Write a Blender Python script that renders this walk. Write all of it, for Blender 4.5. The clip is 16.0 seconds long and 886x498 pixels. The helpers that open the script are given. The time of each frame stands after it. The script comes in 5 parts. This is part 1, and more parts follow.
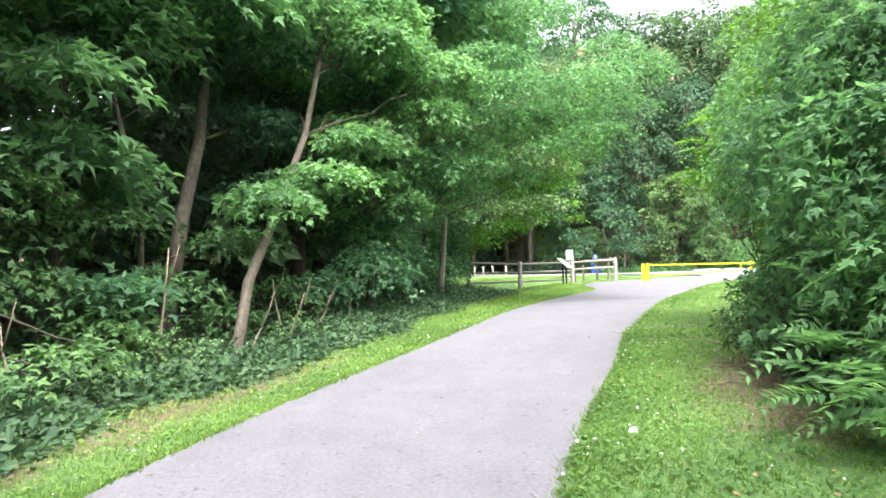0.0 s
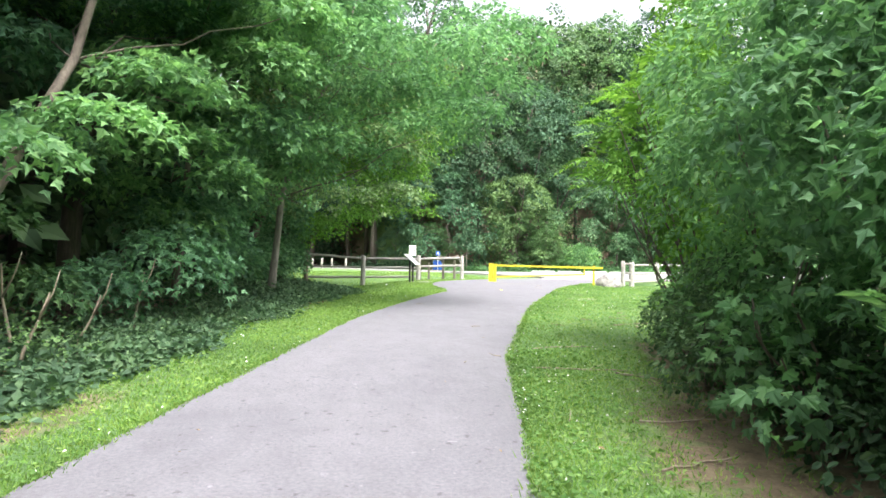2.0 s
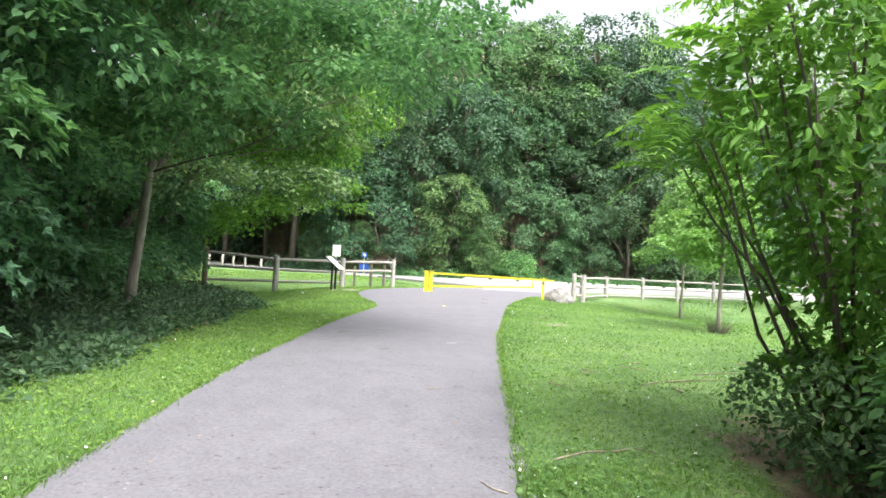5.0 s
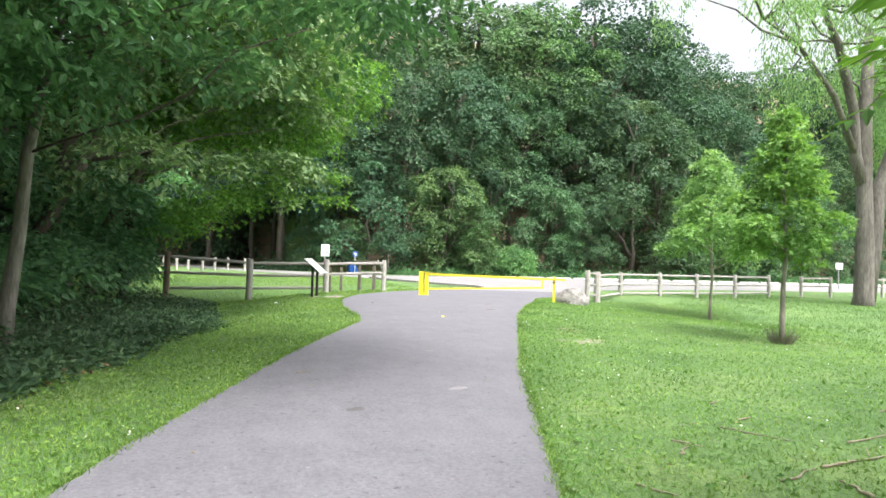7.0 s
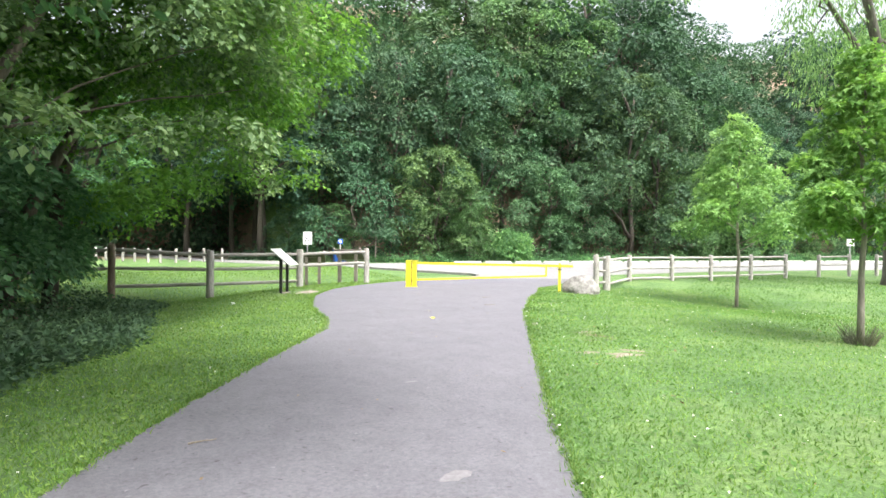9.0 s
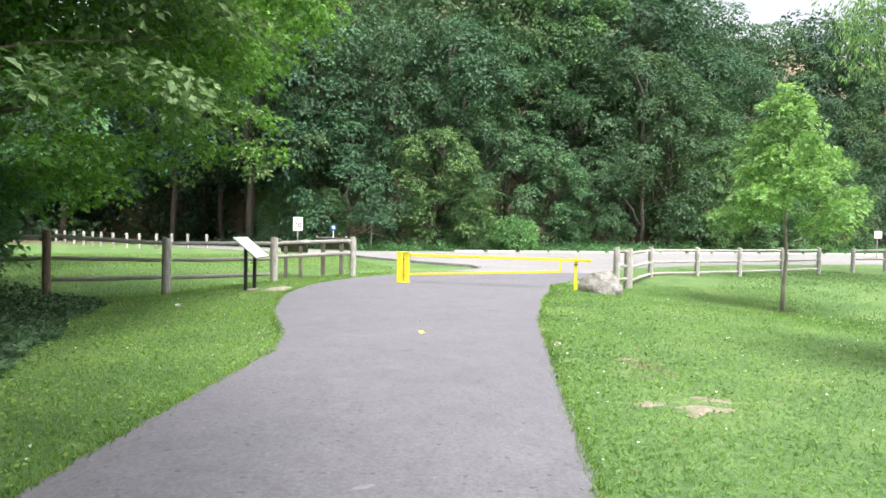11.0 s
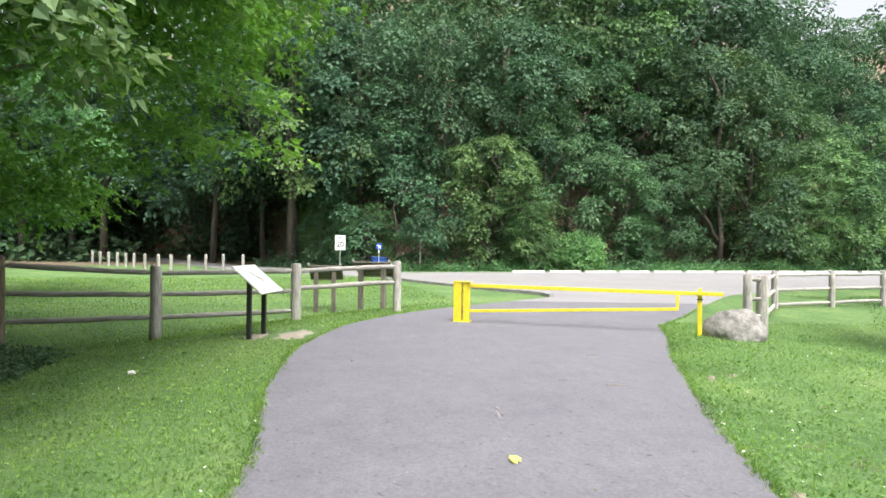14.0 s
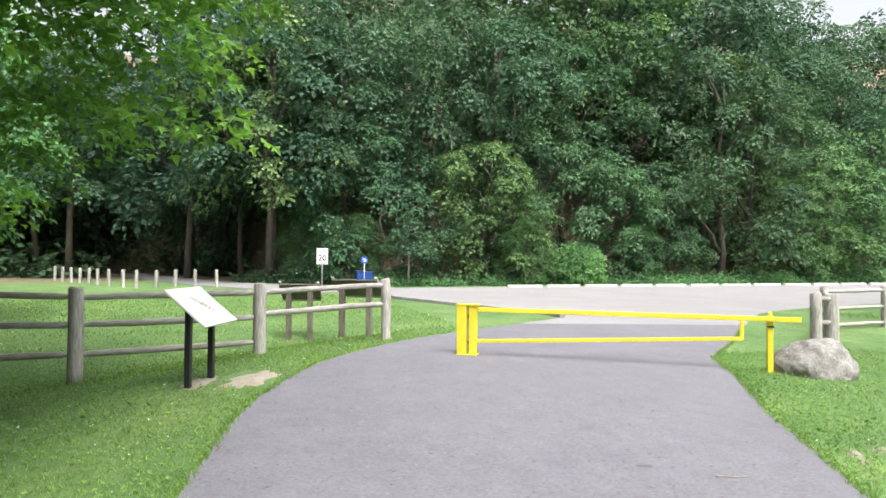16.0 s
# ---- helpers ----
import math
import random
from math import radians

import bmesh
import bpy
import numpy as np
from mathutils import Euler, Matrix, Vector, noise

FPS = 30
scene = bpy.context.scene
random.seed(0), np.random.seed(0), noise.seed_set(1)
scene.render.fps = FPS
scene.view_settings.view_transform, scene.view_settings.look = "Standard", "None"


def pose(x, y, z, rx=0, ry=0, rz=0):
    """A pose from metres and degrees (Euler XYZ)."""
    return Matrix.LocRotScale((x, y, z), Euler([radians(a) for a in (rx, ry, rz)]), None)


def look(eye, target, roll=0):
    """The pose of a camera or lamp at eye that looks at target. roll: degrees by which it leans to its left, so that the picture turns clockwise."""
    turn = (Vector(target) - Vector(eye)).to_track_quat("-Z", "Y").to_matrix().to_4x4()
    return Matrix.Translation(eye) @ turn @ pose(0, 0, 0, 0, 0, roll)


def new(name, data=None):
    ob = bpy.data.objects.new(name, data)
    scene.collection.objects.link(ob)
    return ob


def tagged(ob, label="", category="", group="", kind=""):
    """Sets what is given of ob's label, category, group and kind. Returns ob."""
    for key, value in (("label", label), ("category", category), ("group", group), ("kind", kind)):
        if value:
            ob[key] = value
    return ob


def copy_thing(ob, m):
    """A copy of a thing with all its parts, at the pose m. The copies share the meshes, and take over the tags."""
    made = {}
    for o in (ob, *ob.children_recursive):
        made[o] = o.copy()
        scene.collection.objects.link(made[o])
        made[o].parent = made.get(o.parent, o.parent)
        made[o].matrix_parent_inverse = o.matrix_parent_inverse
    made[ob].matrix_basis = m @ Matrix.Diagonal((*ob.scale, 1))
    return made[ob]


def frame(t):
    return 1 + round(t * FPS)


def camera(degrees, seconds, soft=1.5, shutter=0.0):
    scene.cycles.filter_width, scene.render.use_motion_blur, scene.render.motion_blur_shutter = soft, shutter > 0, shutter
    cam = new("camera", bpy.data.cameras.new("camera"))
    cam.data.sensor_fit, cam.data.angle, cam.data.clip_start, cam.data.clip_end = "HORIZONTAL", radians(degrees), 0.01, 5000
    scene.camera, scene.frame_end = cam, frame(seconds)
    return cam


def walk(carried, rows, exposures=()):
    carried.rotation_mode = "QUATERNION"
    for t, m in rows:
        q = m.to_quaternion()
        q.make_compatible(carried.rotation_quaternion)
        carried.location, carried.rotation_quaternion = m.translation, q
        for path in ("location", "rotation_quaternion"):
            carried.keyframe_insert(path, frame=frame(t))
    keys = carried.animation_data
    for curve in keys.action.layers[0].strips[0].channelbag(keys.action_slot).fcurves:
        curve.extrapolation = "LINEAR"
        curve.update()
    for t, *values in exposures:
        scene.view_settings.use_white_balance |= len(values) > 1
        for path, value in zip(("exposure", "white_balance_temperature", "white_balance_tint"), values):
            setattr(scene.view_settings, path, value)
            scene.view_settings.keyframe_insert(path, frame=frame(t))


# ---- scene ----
cam = camera(70.7, 16.0, soft=1.6)
PATH = [
    (0, (0.537, -0.595, 1.007), (0.44, 1.401, 1.065), -1.7),
    (0.5, (0.459, 0.018, 1.015), (0.422, 2.016, 1.104), 1.8),
    (1, (0.42, 0.711, 1.063), (0.564, 2.705, 1.13), -0.7),
    (1.5, (0.418, 1.356, 1.046), (0.657, 3.341, 1.093), 1.0),
    (2, (0.467, 2.02, 1.087), (0.88, 3.977, 1.118), 1.0),
    (2.5, (0.535, 2.693, 1.122), (0.998, 4.639, 1.162), 0.7),
    (3, (0.595, 3.335, 1.171), (1.111, 5.267, 1.227), 1.0),
    (3.5, (0.734, 4.01, 1.2), (1.284, 5.932, 1.269), 2.0),
    (4, (0.857, 4.71, 1.219), (1.418, 6.63, 1.268), 1.2),
    (4.2, (0.899, 4.978, 1.225), (1.481, 6.891, 1.256), 1.7),
    (6.3, (1.726, 8.033, 1.332), (2.417, 9.909, 1.385), 2.8),
    (6.5, (1.828, 8.331, 1.346), (2.524, 10.205, 1.387), 1.7),
    (7, (2.088, 9.039, 1.39), (2.746, 10.927, 1.422), 1.8),
    (7.5, (2.314, 9.672, 1.411), (2.958, 11.565, 1.433), 2.1),
    (8, (2.587, 10.372, 1.432), (3.248, 12.26, 1.443), 1.8),
    (8.5, (2.838, 11.033, 1.439), (3.479, 12.928, 1.436), 1.9),
    (9, (3.085, 11.7, 1.453), (3.77, 13.579, 1.436), 0.5),
    (9.2, (3.198, 11.944, 1.483), (3.886, 13.822, 1.468), 1.3),
    (11.3, (4.316, 14.771, 1.526), (4.996, 16.651, 1.464), 1.1),
    (11.5, (4.394, 15.043, 1.522), (5.075, 16.923, 1.464), 1.3),
    (12, (4.606, 15.72, 1.551), (5.262, 17.609, 1.489), 2.6),
    (12.5, (4.768, 16.398, 1.574), (5.422, 18.288, 1.542), 0.8),
    (13, (4.926, 17.081, 1.636), (5.517, 18.992, 1.606), 2.6),
    (13.5, (5.048, 17.816, 1.659), (5.595, 19.74, 1.631), 1.0),
    (14, (5.183, 18.533, 1.666), (5.714, 20.461, 1.655), 0.7),
    (14.5, (5.266, 19.201, 1.657), (5.79, 21.131, 1.683), 0.9),
    (15, (5.4, 19.828, 1.641), (5.969, 21.745, 1.677), -0.3),
    (15.5, (5.512, 20.463, 1.678), (6.046, 22.39, 1.725), 2.4),
    (16, (5.65, 21.185, 1.691), (6.224, 23.101, 1.721), 0.4),
]
walk(cam, [(t, look(eye, target, roll)) for t, eye, target, roll in PATH],
     exposures=[(0.0, 2.25), (2.0, 2.02), (4.0, 1.90), (7.0, 1.62), (9.0, 1.70), (12.5, 1.34), (16.0, 1.36)])

# ---- light: an overcast summer sky ----
SUN_ELEVATION, SUN_ROTATION = 62.0, 168.0
world = bpy.data.worlds.new("overcast_sky")
scene.world = world
world.use_nodes = True
wn, wl = world.node_tree.nodes, world.node_tree.links
sky = wn.new("ShaderNodeTexSky")
sky.sky_type = "NISHITA"
sky.sun_disc = False
sky.sun_elevation, sky.sun_rotation = radians(SUN_ELEVATION), radians(SUN_ROTATION)
sky.air_density, sky.dust_density, sky.ozone_density = 1.0, 8.0, 1.0
soften = wn.new("ShaderNodeHueSaturation")
soften.inputs["Saturation"].default_value = 0.28
wl.new(sky.outputs[0], soften.inputs["Color"])
wl.new(soften.outputs[0], wn["Background"].inputs["Color"])
wn["Background"].inputs["Strength"].default_value = 0.15
sun = new("sun", bpy.data.lights.new("sun", "SUN"))
sun.data.energy, sun.data.angle, sun.data.color = 0.95, radians(32), (1.0, 0.97, 0.92)
az = radians(SUN_ROTATION)
sun_way = Vector((math.sin(az) * math.cos(radians(SUN_ELEVATION)), math.cos(az) * math.cos(radians(SUN_ELEVATION)), math.sin(radians(SUN_ELEVATION))))
sun.matrix_world = look(sun_way * 100, (0, 0, 0))


# ---- materials ----
def base_material(name, roughness=0.8, metallic=0.0):
    m = bpy.data.materials.new(name)
    m.use_nodes = True
    b = m.node_tree.nodes["Principled BSDF"]
    b.inputs["Roughness"].default_value, b.inputs["Metallic"].default_value = roughness, metallic
    return m, m.node_tree.nodes, m.node_tree.links, b


def noise_node(n, l, scale, detail=4.0, stretch=None, rough=0.6):
    tex = n.new("ShaderNodeTexNoise")
    tex.inputs["Scale"].default_value, tex.inputs["Detail"].default_value, tex.inputs["Roughness"].default_value = scale, detail, rough
    co = n.new("ShaderNodeTexCoord")
    if stretch:
        mp = n.new("ShaderNodeMapping")
        mp.inputs["Scale"].default_value = stretch
        l.new(co.outputs["Object"], mp.inputs["Vector"])
        l.new(mp.outputs[0], tex.inputs["Vector"])
    else:
        l.new(co.outputs["Object"], tex.inputs["Vector"])
    return tex.outputs["Fac"]


def ramp_node(n, l, fac, stops):
    r = n.new("ShaderNodeValToRGB")
    e = r.color_ramp.elements
    while len(e) < len(stops):
        e.new(0.5)
    for el, (p, c) in zip(e, stops):
        el.position, el.color = p, (*c, 1)
    l.new(fac, r.inputs["Fac"])
    return r.outputs["Color"]


def mix_node(n, l, kind, fac, a, b):
    m = n.new("ShaderNodeMix")
    m.data_type, m.blend_type = "RGBA", kind
    for socket, v in ((m.inputs[0], fac), (m.inputs[6], a), (m.inputs[7], b)):
        if isinstance(v, (int, float)):
            socket.default_value = v
        elif isinstance(v, tuple):
            socket.default_value = (*v, 1)
        else:
            l.new(v, socket)
    return m.outputs[2]


def bump_node(n, l, b, height, strength, distance=0.02):
    k = n.new("ShaderNodeBump")
    k.inputs["Strength"].default_value, k.inputs["Distance"].default_value = strength, distance
    l.new(height, k.inputs["Height"])
    l.new(k.outputs[0], b.inputs["Normal"])


def speckled(name, stops, big=0.6, small=30.0, roughness=0.85, bump=0.3, stretch=None, metallic=0.0, amount=0.5):
    """A surface that varies at two scales: broad patches and fine grain."""
    m, n, l, b = base_material(name, roughness, metallic)
    broad = ramp_node(n, l, noise_node(n, l, big, 5, stretch), stops)
    fine_fac = noise_node(n, l, small, 3, stretch)
    fine = ramp_node(n, l, fine_fac, [(0.3, (0.45, 0.45, 0.45)), (0.7, (1.35, 1.35, 1.35))])
    l.new(mix_node(n, l, "MULTIPLY", amount, broad, fine), b.inputs["Base Color"])
    bump_node(n, l, b, fine_fac, bump, 0.01)
    return m


def leaf_material(name, dark, mid, light, through_colour, clear=0.35, rough=0.6, vary=0.8):
    """Leaves: each one its own tint, thin enough to let some light through."""
    dark, mid, light = [(q[0] * 1.08, q[1] * 1.03, q[2] * 1.14) for q in (dark, mid, light)]
    m, n, l, b = base_material(name, rough)
    geo, info = n.new("ShaderNodeNewGeometry"), n.new("ShaderNodeObjectInfo")
    tint = ramp_node(n, l, geo.outputs["Random Per Island"], [(0.0, dark), (0.55, mid), (1.0, light)])
    patch = ramp_node(n, l, noise_node(n, l, 0.55, 3), [(0.3, (0.58, 0.64, 0.62)), (0.7, (1.42, 1.36, 1.22))])
    tint = mix_node(n, l, "MULTIPLY", 0.8, tint, patch)
    whole = ramp_node(n, l, info.outputs["Random"], [(0.0, (0.56, 0.66, 0.80)), (0.5, (0.95, 0.95, 0.95)), (1.0, (1.45, 1.32, 1.02))])
    tint = mix_node(n, l, "MULTIPLY", vary, tint, whole)
    l.new(tint, b.inputs["Base Color"])
    b.inputs["Specular IOR Level"].default_value = 0.22
    tr = n.new("ShaderNodeBsdfTranslucent")
    l.new(mix_node(n, l, "MULTIPLY", 1.0, tint, through_colour), tr.inputs["Color"])
    mx = n.new("ShaderNodeMixShader")
    mx.inputs[0].default_value = clear
    l.new(b.outputs[0], mx.inputs[1])
    l.new(tr.outputs[0], mx.inputs[2])
    l.new(mx.outputs[0], n["Material Output"].inputs["Surface"])
    return m


def plain(name, colour, roughness=0.6, metallic=0.0, vary=0.12, scale=6.0, bump=0.1):
    lo, hi = tuple(c * (1 - vary) for c in colour), tuple(c * (1 + vary) for c in colour)
    return speckled(name, [(0.3, lo), (0.7, hi)], scale, 60.0, roughness, bump, None, metallic, 0.2)


M_LEAF_MID = leaf_material("leaf_mid_green", (0.043, 0.104, 0.049), (0.070, 0.156, 0.069), (0.115, 0.223, 0.097), (1.6, 1.7, 1.1), 0.24)
M_LEAF_DARK = leaf_material("leaf_dark_green", (0.035, 0.076, 0.044), (0.054, 0.114, 0.061), (0.090, 0.162, 0.085), (1.5, 1.7, 1.1), 0.24)
M_LEAF_BRIGHT = leaf_material("leaf_bright_green", (0.068, 0.165, 0.036), (0.105, 0.240, 0.052), (0.170, 0.335, 0.080), (1.7, 1.7, 0.8), 0.42, 0.6, 0.3)
M_LEAF_SOFT = leaf_material("leaf_soft_green", (0.067, 0.129, 0.069), (0.106, 0.189, 0.096), (0.161, 0.259, 0.133), (1.5, 1.6, 1.0), 0.30)
M_LEAF_BLUE = leaf_material("leaf_blue_green", (0.041, 0.090, 0.051), (0.063, 0.137, 0.073), (0.103, 0.192, 0.101), (1.5, 1.7, 1.1), 0.24)
M_LEAF_LIME = leaf_material("leaf_lime_green", (0.093, 0.196, 0.060), (0.136, 0.274, 0.082), (0.214, 0.367, 0.129), (1.6, 1.6, 0.8), 0.45, 0.6, 0.2)
M_LEAF_PALE = leaf_material("leaf_pale_green", (0.120, 0.225, 0.088), (0.175, 0.312, 0.122), (0.275, 0.435, 0.195), (1.5, 1.6, 0.9), 0.42, 0.6, 0.2)
# Next two: leaf colours lightened in place of light missing in the near wood.
M_LEAF_LIFTED = leaf_material("leaf_lifted_green", (0.076, 0.168, 0.083), (0.121, 0.254, 0.116), (0.189, 0.352, 0.161), (1.6, 1.7, 1.1), 0.46, 0.6, 0.45)
M_LEAF_SHADE = leaf_material("leaf_shade_green", (0.066, 0.147, 0.086), (0.101, 0.213, 0.115), (0.155, 0.290, 0.155), (1.5, 1.7, 1.1), 0.46, 0.6, 0.45)
M_LEAF_OLIVE = leaf_material("leaf_olive_green", (0.047, 0.099, 0.049), (0.071, 0.141, 0.064), (0.108, 0.193, 0.092), (1.6, 1.6, 0.9), 0.30)
M_DRY_GRASS = leaf_material("dry_grass", (0.119, 0.112, 0.073), (0.189, 0.182, 0.115), (0.308, 0.294, 0.182), (1.3, 1.3, 1.0), 0.25)
M_GRASS = leaf_material("grass_blade", (0.089, 0.190, 0.047), (0.141, 0.267, 0.067), (0.236, 0.356, 0.108), (1.5, 1.5, 0.9), 0.42, 0.6)
M_BARK = speckled("bark", [(0.3, (0.086, 0.070, 0.056)), (0.7, (0.193, 0.164, 0.135))], 3.0, 22.0, 0.9, 0.9, (1, 1, 0.22), 0.0, 0.75)
# M_BARK darkened to 0.6: shade among the trees put into the colour.
M_BARK_SHADY = speckled("shaded_bark", [(0.3, (0.052, 0.043, 0.034)), (0.7, (0.117, 0.100, 0.083))], 3.0, 22.0, 0.9, 0.9, (1, 1, 0.22), 0.0, 0.75)
M_BARK_GREY = speckled("bark_grey", [(0.3, (0.17, 0.15, 0.13)), (0.7, (0.33, 0.30, 0.265))], 2.0, 16.0, 0.9, 1.0, (1, 1, 0.2), 0.0, 0.75)
M_BARK_OLD = speckled("old_bark", [(0.3, (0.085, 0.076, 0.068)), (0.7, (0.19, 0.172, 0.155))], 2.0, 14.0, 0.92, 1.0, (1, 1, 0.2), 0.0, 0.8)
M_WOOD = speckled("weathered_wood", [(0.3, (0.22, 0.203, 0.188)), (0.7, (0.50, 0.475, 0.448))], 4.0, 40.0, 0.88, 0.8, (1, 1, 0.12), 0.0, 0.85)
M_RAIL = speckled("weathered_rail", [(0.3, (0.23, 0.214, 0.198)), (0.7, (0.49, 0.468, 0.445))], 4.0, 40.0, 0.88, 0.8, (0.12, 1, 1), 0.0, 0.85)
M_WOOD_RUST = speckled("rust_brown_timber", [(0.3, (0.13, 0.095, 0.070)), (0.7, (0.29, 0.225, 0.175))], 4.0, 40.0, 0.88, 0.7, (1, 1, 0.14), 0.0, 0.8)
M_WOOD_BROWN = speckled("brown_timber", [(0.3, (0.085, 0.072, 0.06)), (0.7, (0.20, 0.176, 0.15))], 4.0, 40.0, 0.85, 0.5, (1, 1, 0.15), 0.0, 0.7)
M_LOT = speckled("pale_lot_asphalt", [(0.25, (0.205, 0.198, 0.203)), (0.75, (0.262, 0.254, 0.258))], 0.35, 40.0, 0.9, 0.2, None, 0.0, 0.4)
M_CONCRETE = speckled("concrete", [(0.3, (0.50, 0.49, 0.46)), (0.7, (0.64, 0.63, 0.60))], 2.0, 40.0, 0.85, 0.3)
M_STONE = speckled("kerb_concrete", [(0.3, (0.20, 0.195, 0.185)), (0.7, (0.33, 0.32, 0.31))], 3.0, 40.0, 0.9, 0.4)
M_YELLOW = speckled("yellow_paint", [(0.3, (0.64, 0.53, 0.025)), (0.75, (0.80, 0.68, 0.05))], 5.0, 60.0, 0.5, 0.15, None, 0.0, 0.3)
M_BLACK = plain("black_steel", (0.018, 0.018, 0.020), 0.45)
M_WHITE = plain("white_panel", (0.80, 0.80, 0.78), 0.4, 0.0, 0.02)
M_STEEL = plain("galvanised_steel", (0.42, 0.43, 0.44), 0.45, 0.8)
M_BLUE = plain("blue_plastic", (0.012, 0.07, 0.32), 0.4)
M_SIGN_BLUE = plain("blue_sign", (0.02, 0.10, 0.50), 0.5)
M_INK = plain("black_ink", (0.02, 0.02, 0.022), 0.6)
M_GREY_INK = plain("grey_print", (0.30, 0.29, 0.27), 0.6)
M_GREEN_INK = plain("green_print", (0.16, 0.40, 0.26), 0.6)
M_DARK = plain("dark_gap", (0.03, 0.03, 0.03), 0.9)
M_LITTER = speckled("dead_leaf", [(0.3, (0.17, 0.11, 0.055)), (0.7, (0.36, 0.26, 0.14))], 9.0, 50.0, 0.9)
M_PETAL = plain("white_petal", (0.75, 0.76, 0.70), 0.7)
M_SOIL = speckled("pale_bare_soil", [(0.3, (0.25, 0.21, 0.17)), (0.7, (0.39, 0.34, 0.285))], 2.5, 45.0, 0.95, 0.5)
M_EARTH = speckled("worn_lawn_earth", [(0.3, (0.17, 0.150, 0.108)), (0.7, (0.31, 0.275, 0.215))], 5.0, 45.0, 0.95, 0.5)
M_STICK = speckled("dry_twig", [(0.3, (0.20, 0.165, 0.12)), (0.7, (0.38, 0.33, 0.26))], 6.0, 50.0, 0.9)


def rock_material():
    m, n, l, b = base_material("granite", 0.85)
    broad = ramp_node(n, l, noise_node(n, l, 4.5, 8, None, 0.72), [(0.30, (0.085, 0.078, 0.072)), (0.48, (0.20, 0.19, 0.18)), (0.70, (0.38, 0.365, 0.35))])
    grain_fac = noise_node(n, l, 55, 4)
    grain = ramp_node(n, l, grain_fac, [(0.3, (0.5, 0.5, 0.5)), (0.7, (1.3, 1.3, 1.3))])
    l.new(mix_node(n, l, "MULTIPLY", 0.6, broad, grain), b.inputs["Base Color"])
    bump_node(n, l, b, noise_node(n, l, 14, 8), 0.8, 0.04)
    return m


def asphalt_material():
    """Aged asphalt: faint broad bleaching, smaller patches, stones and pits in the surface."""
    m, n, l, b = base_material("old_asphalt", 0.92)
    broad = ramp_node(n, l, noise_node(n, l, 0.8, 4), [(0.25, (0.124, 0.121, 0.140)), (0.75, (0.152, 0.148, 0.168))])
    mid = ramp_node(n, l, noise_node(n, l, 4.0, 6, (1.0, 0.6, 1.0), 0.7), [(0.3, (0.88, 0.88, 0.88)), (0.7, (1.10, 1.10, 1.10))])
    stones_fac = noise_node(n, l, 32, 5, None, 0.85)
    stones = ramp_node(n, l, stones_fac, [(0.30, (0.42, 0.42, 0.42)), (0.5, (1.0, 1.0, 1.0)), (0.72, (1.6, 1.58, 1.55))])
    pits = ramp_node(n, l, noise_node(n, l, 14, 2, None, 0.5), [(0.27, (0.5, 0.5, 0.5)), (0.34, (1, 1, 1))])
    chips = ramp_node(n, l, noise_node(n, l, 19, 2, None, 0.4), [(0.72, (1, 1, 1)), (0.77, (1.6, 1.6, 1.56))])
    c = mix_node(n, l, "MULTIPLY", 1.0, broad, mid)
    c = mix_node(n, l, "MULTIPLY", 0.58, c, stones)
    c = mix_node(n, l, "MULTIPLY", 0.8, c, chips)
    l.new(mix_node(n, l, "MULTIPLY", 0.8, c, pits), b.inputs["Base Color"])
    bump_node(n, l, b, stones_fac, 0.5, 0.008)
    return m


def lawn_material():
    """Mown lawn with clover patches; worn to soil and dead leaves where the mesh says so."""
    m, n, l, b = base_material("lawn", 0.9)
    broad = ramp_node(n, l, noise_node(n, l, 0.5, 5), [(0.3, (0.066, 0.143, 0.041)), (0.52, (0.106, 0.194, 0.059)), (0.72, (0.170, 0.246, 0.086))])
    fine_fac = noise_node(n, l, 38, 5)
    fine = ramp_node(n, l, fine_fac, [(0.3, (0.6, 0.64, 0.55)), (0.7, (1.35, 1.32, 1.28))])
    tufts = ramp_node(n, l, noise_node(n, l, 7.5, 4, None, 0.75), [(0.32, (0.58, 0.64, 0.60)), (0.68, (1.38, 1.30, 1.30))])
    grass = mix_node(n, l, "MULTIPLY", 0.8, mix_node(n, l, "MULTIPLY", 0.85, broad, tufts), fine)
    soil = ramp_node(n, l, noise_node(n, l, 6, 6), [(0.3, (0.092, 0.068, 0.045)), (0.7, (0.215, 0.168, 0.112))])
    soil = mix_node(n, l, "MULTIPLY", 0.7, soil, fine)
    worn = n.new("ShaderNodeAttribute")
    worn.attribute_name = "worn"
    add = n.new("ShaderNodeMath")
    add.operation = "ADD"
    l.new(worn.outputs["Fac"], add.inputs[0])
    l.new(noise_node(n, l, 2.2, 6), add.inputs[1])
    edge = ramp_node(n, l, add.outputs[0], [(0.82, (0, 0, 0)), (1.12, (1, 1, 1))])
    l.new(mix_node(n, l, "MIX", edge, grass, soil), b.inputs["Base Color"])
    bump_node(n, l, b, fine_fac, 0.8, 0.04)
    return m


M_ROCK, M_LAWN, M_PATH = rock_material(), lawn_material(), asphalt_material()


# ---- building helpers ----
def thing(name, at, label, category, group="", kind=""):
    ob = new(name)
    ob.empty_display_size = 0.1
    ob.matrix_world = at if isinstance(at, Matrix) else Matrix.Translation(at)
    return tagged(ob, label, category, group, kind)


def link_mesh(name, me, material, parent=None, label="", at=None):
    ob = new(name, me)
    if not me.materials:
        me.materials.append(material)
    if parent is not None:
        ob.parent = parent
    if at is not None:
        ob.matrix_local = at
    if label:
        tagged(ob, label)
    return ob


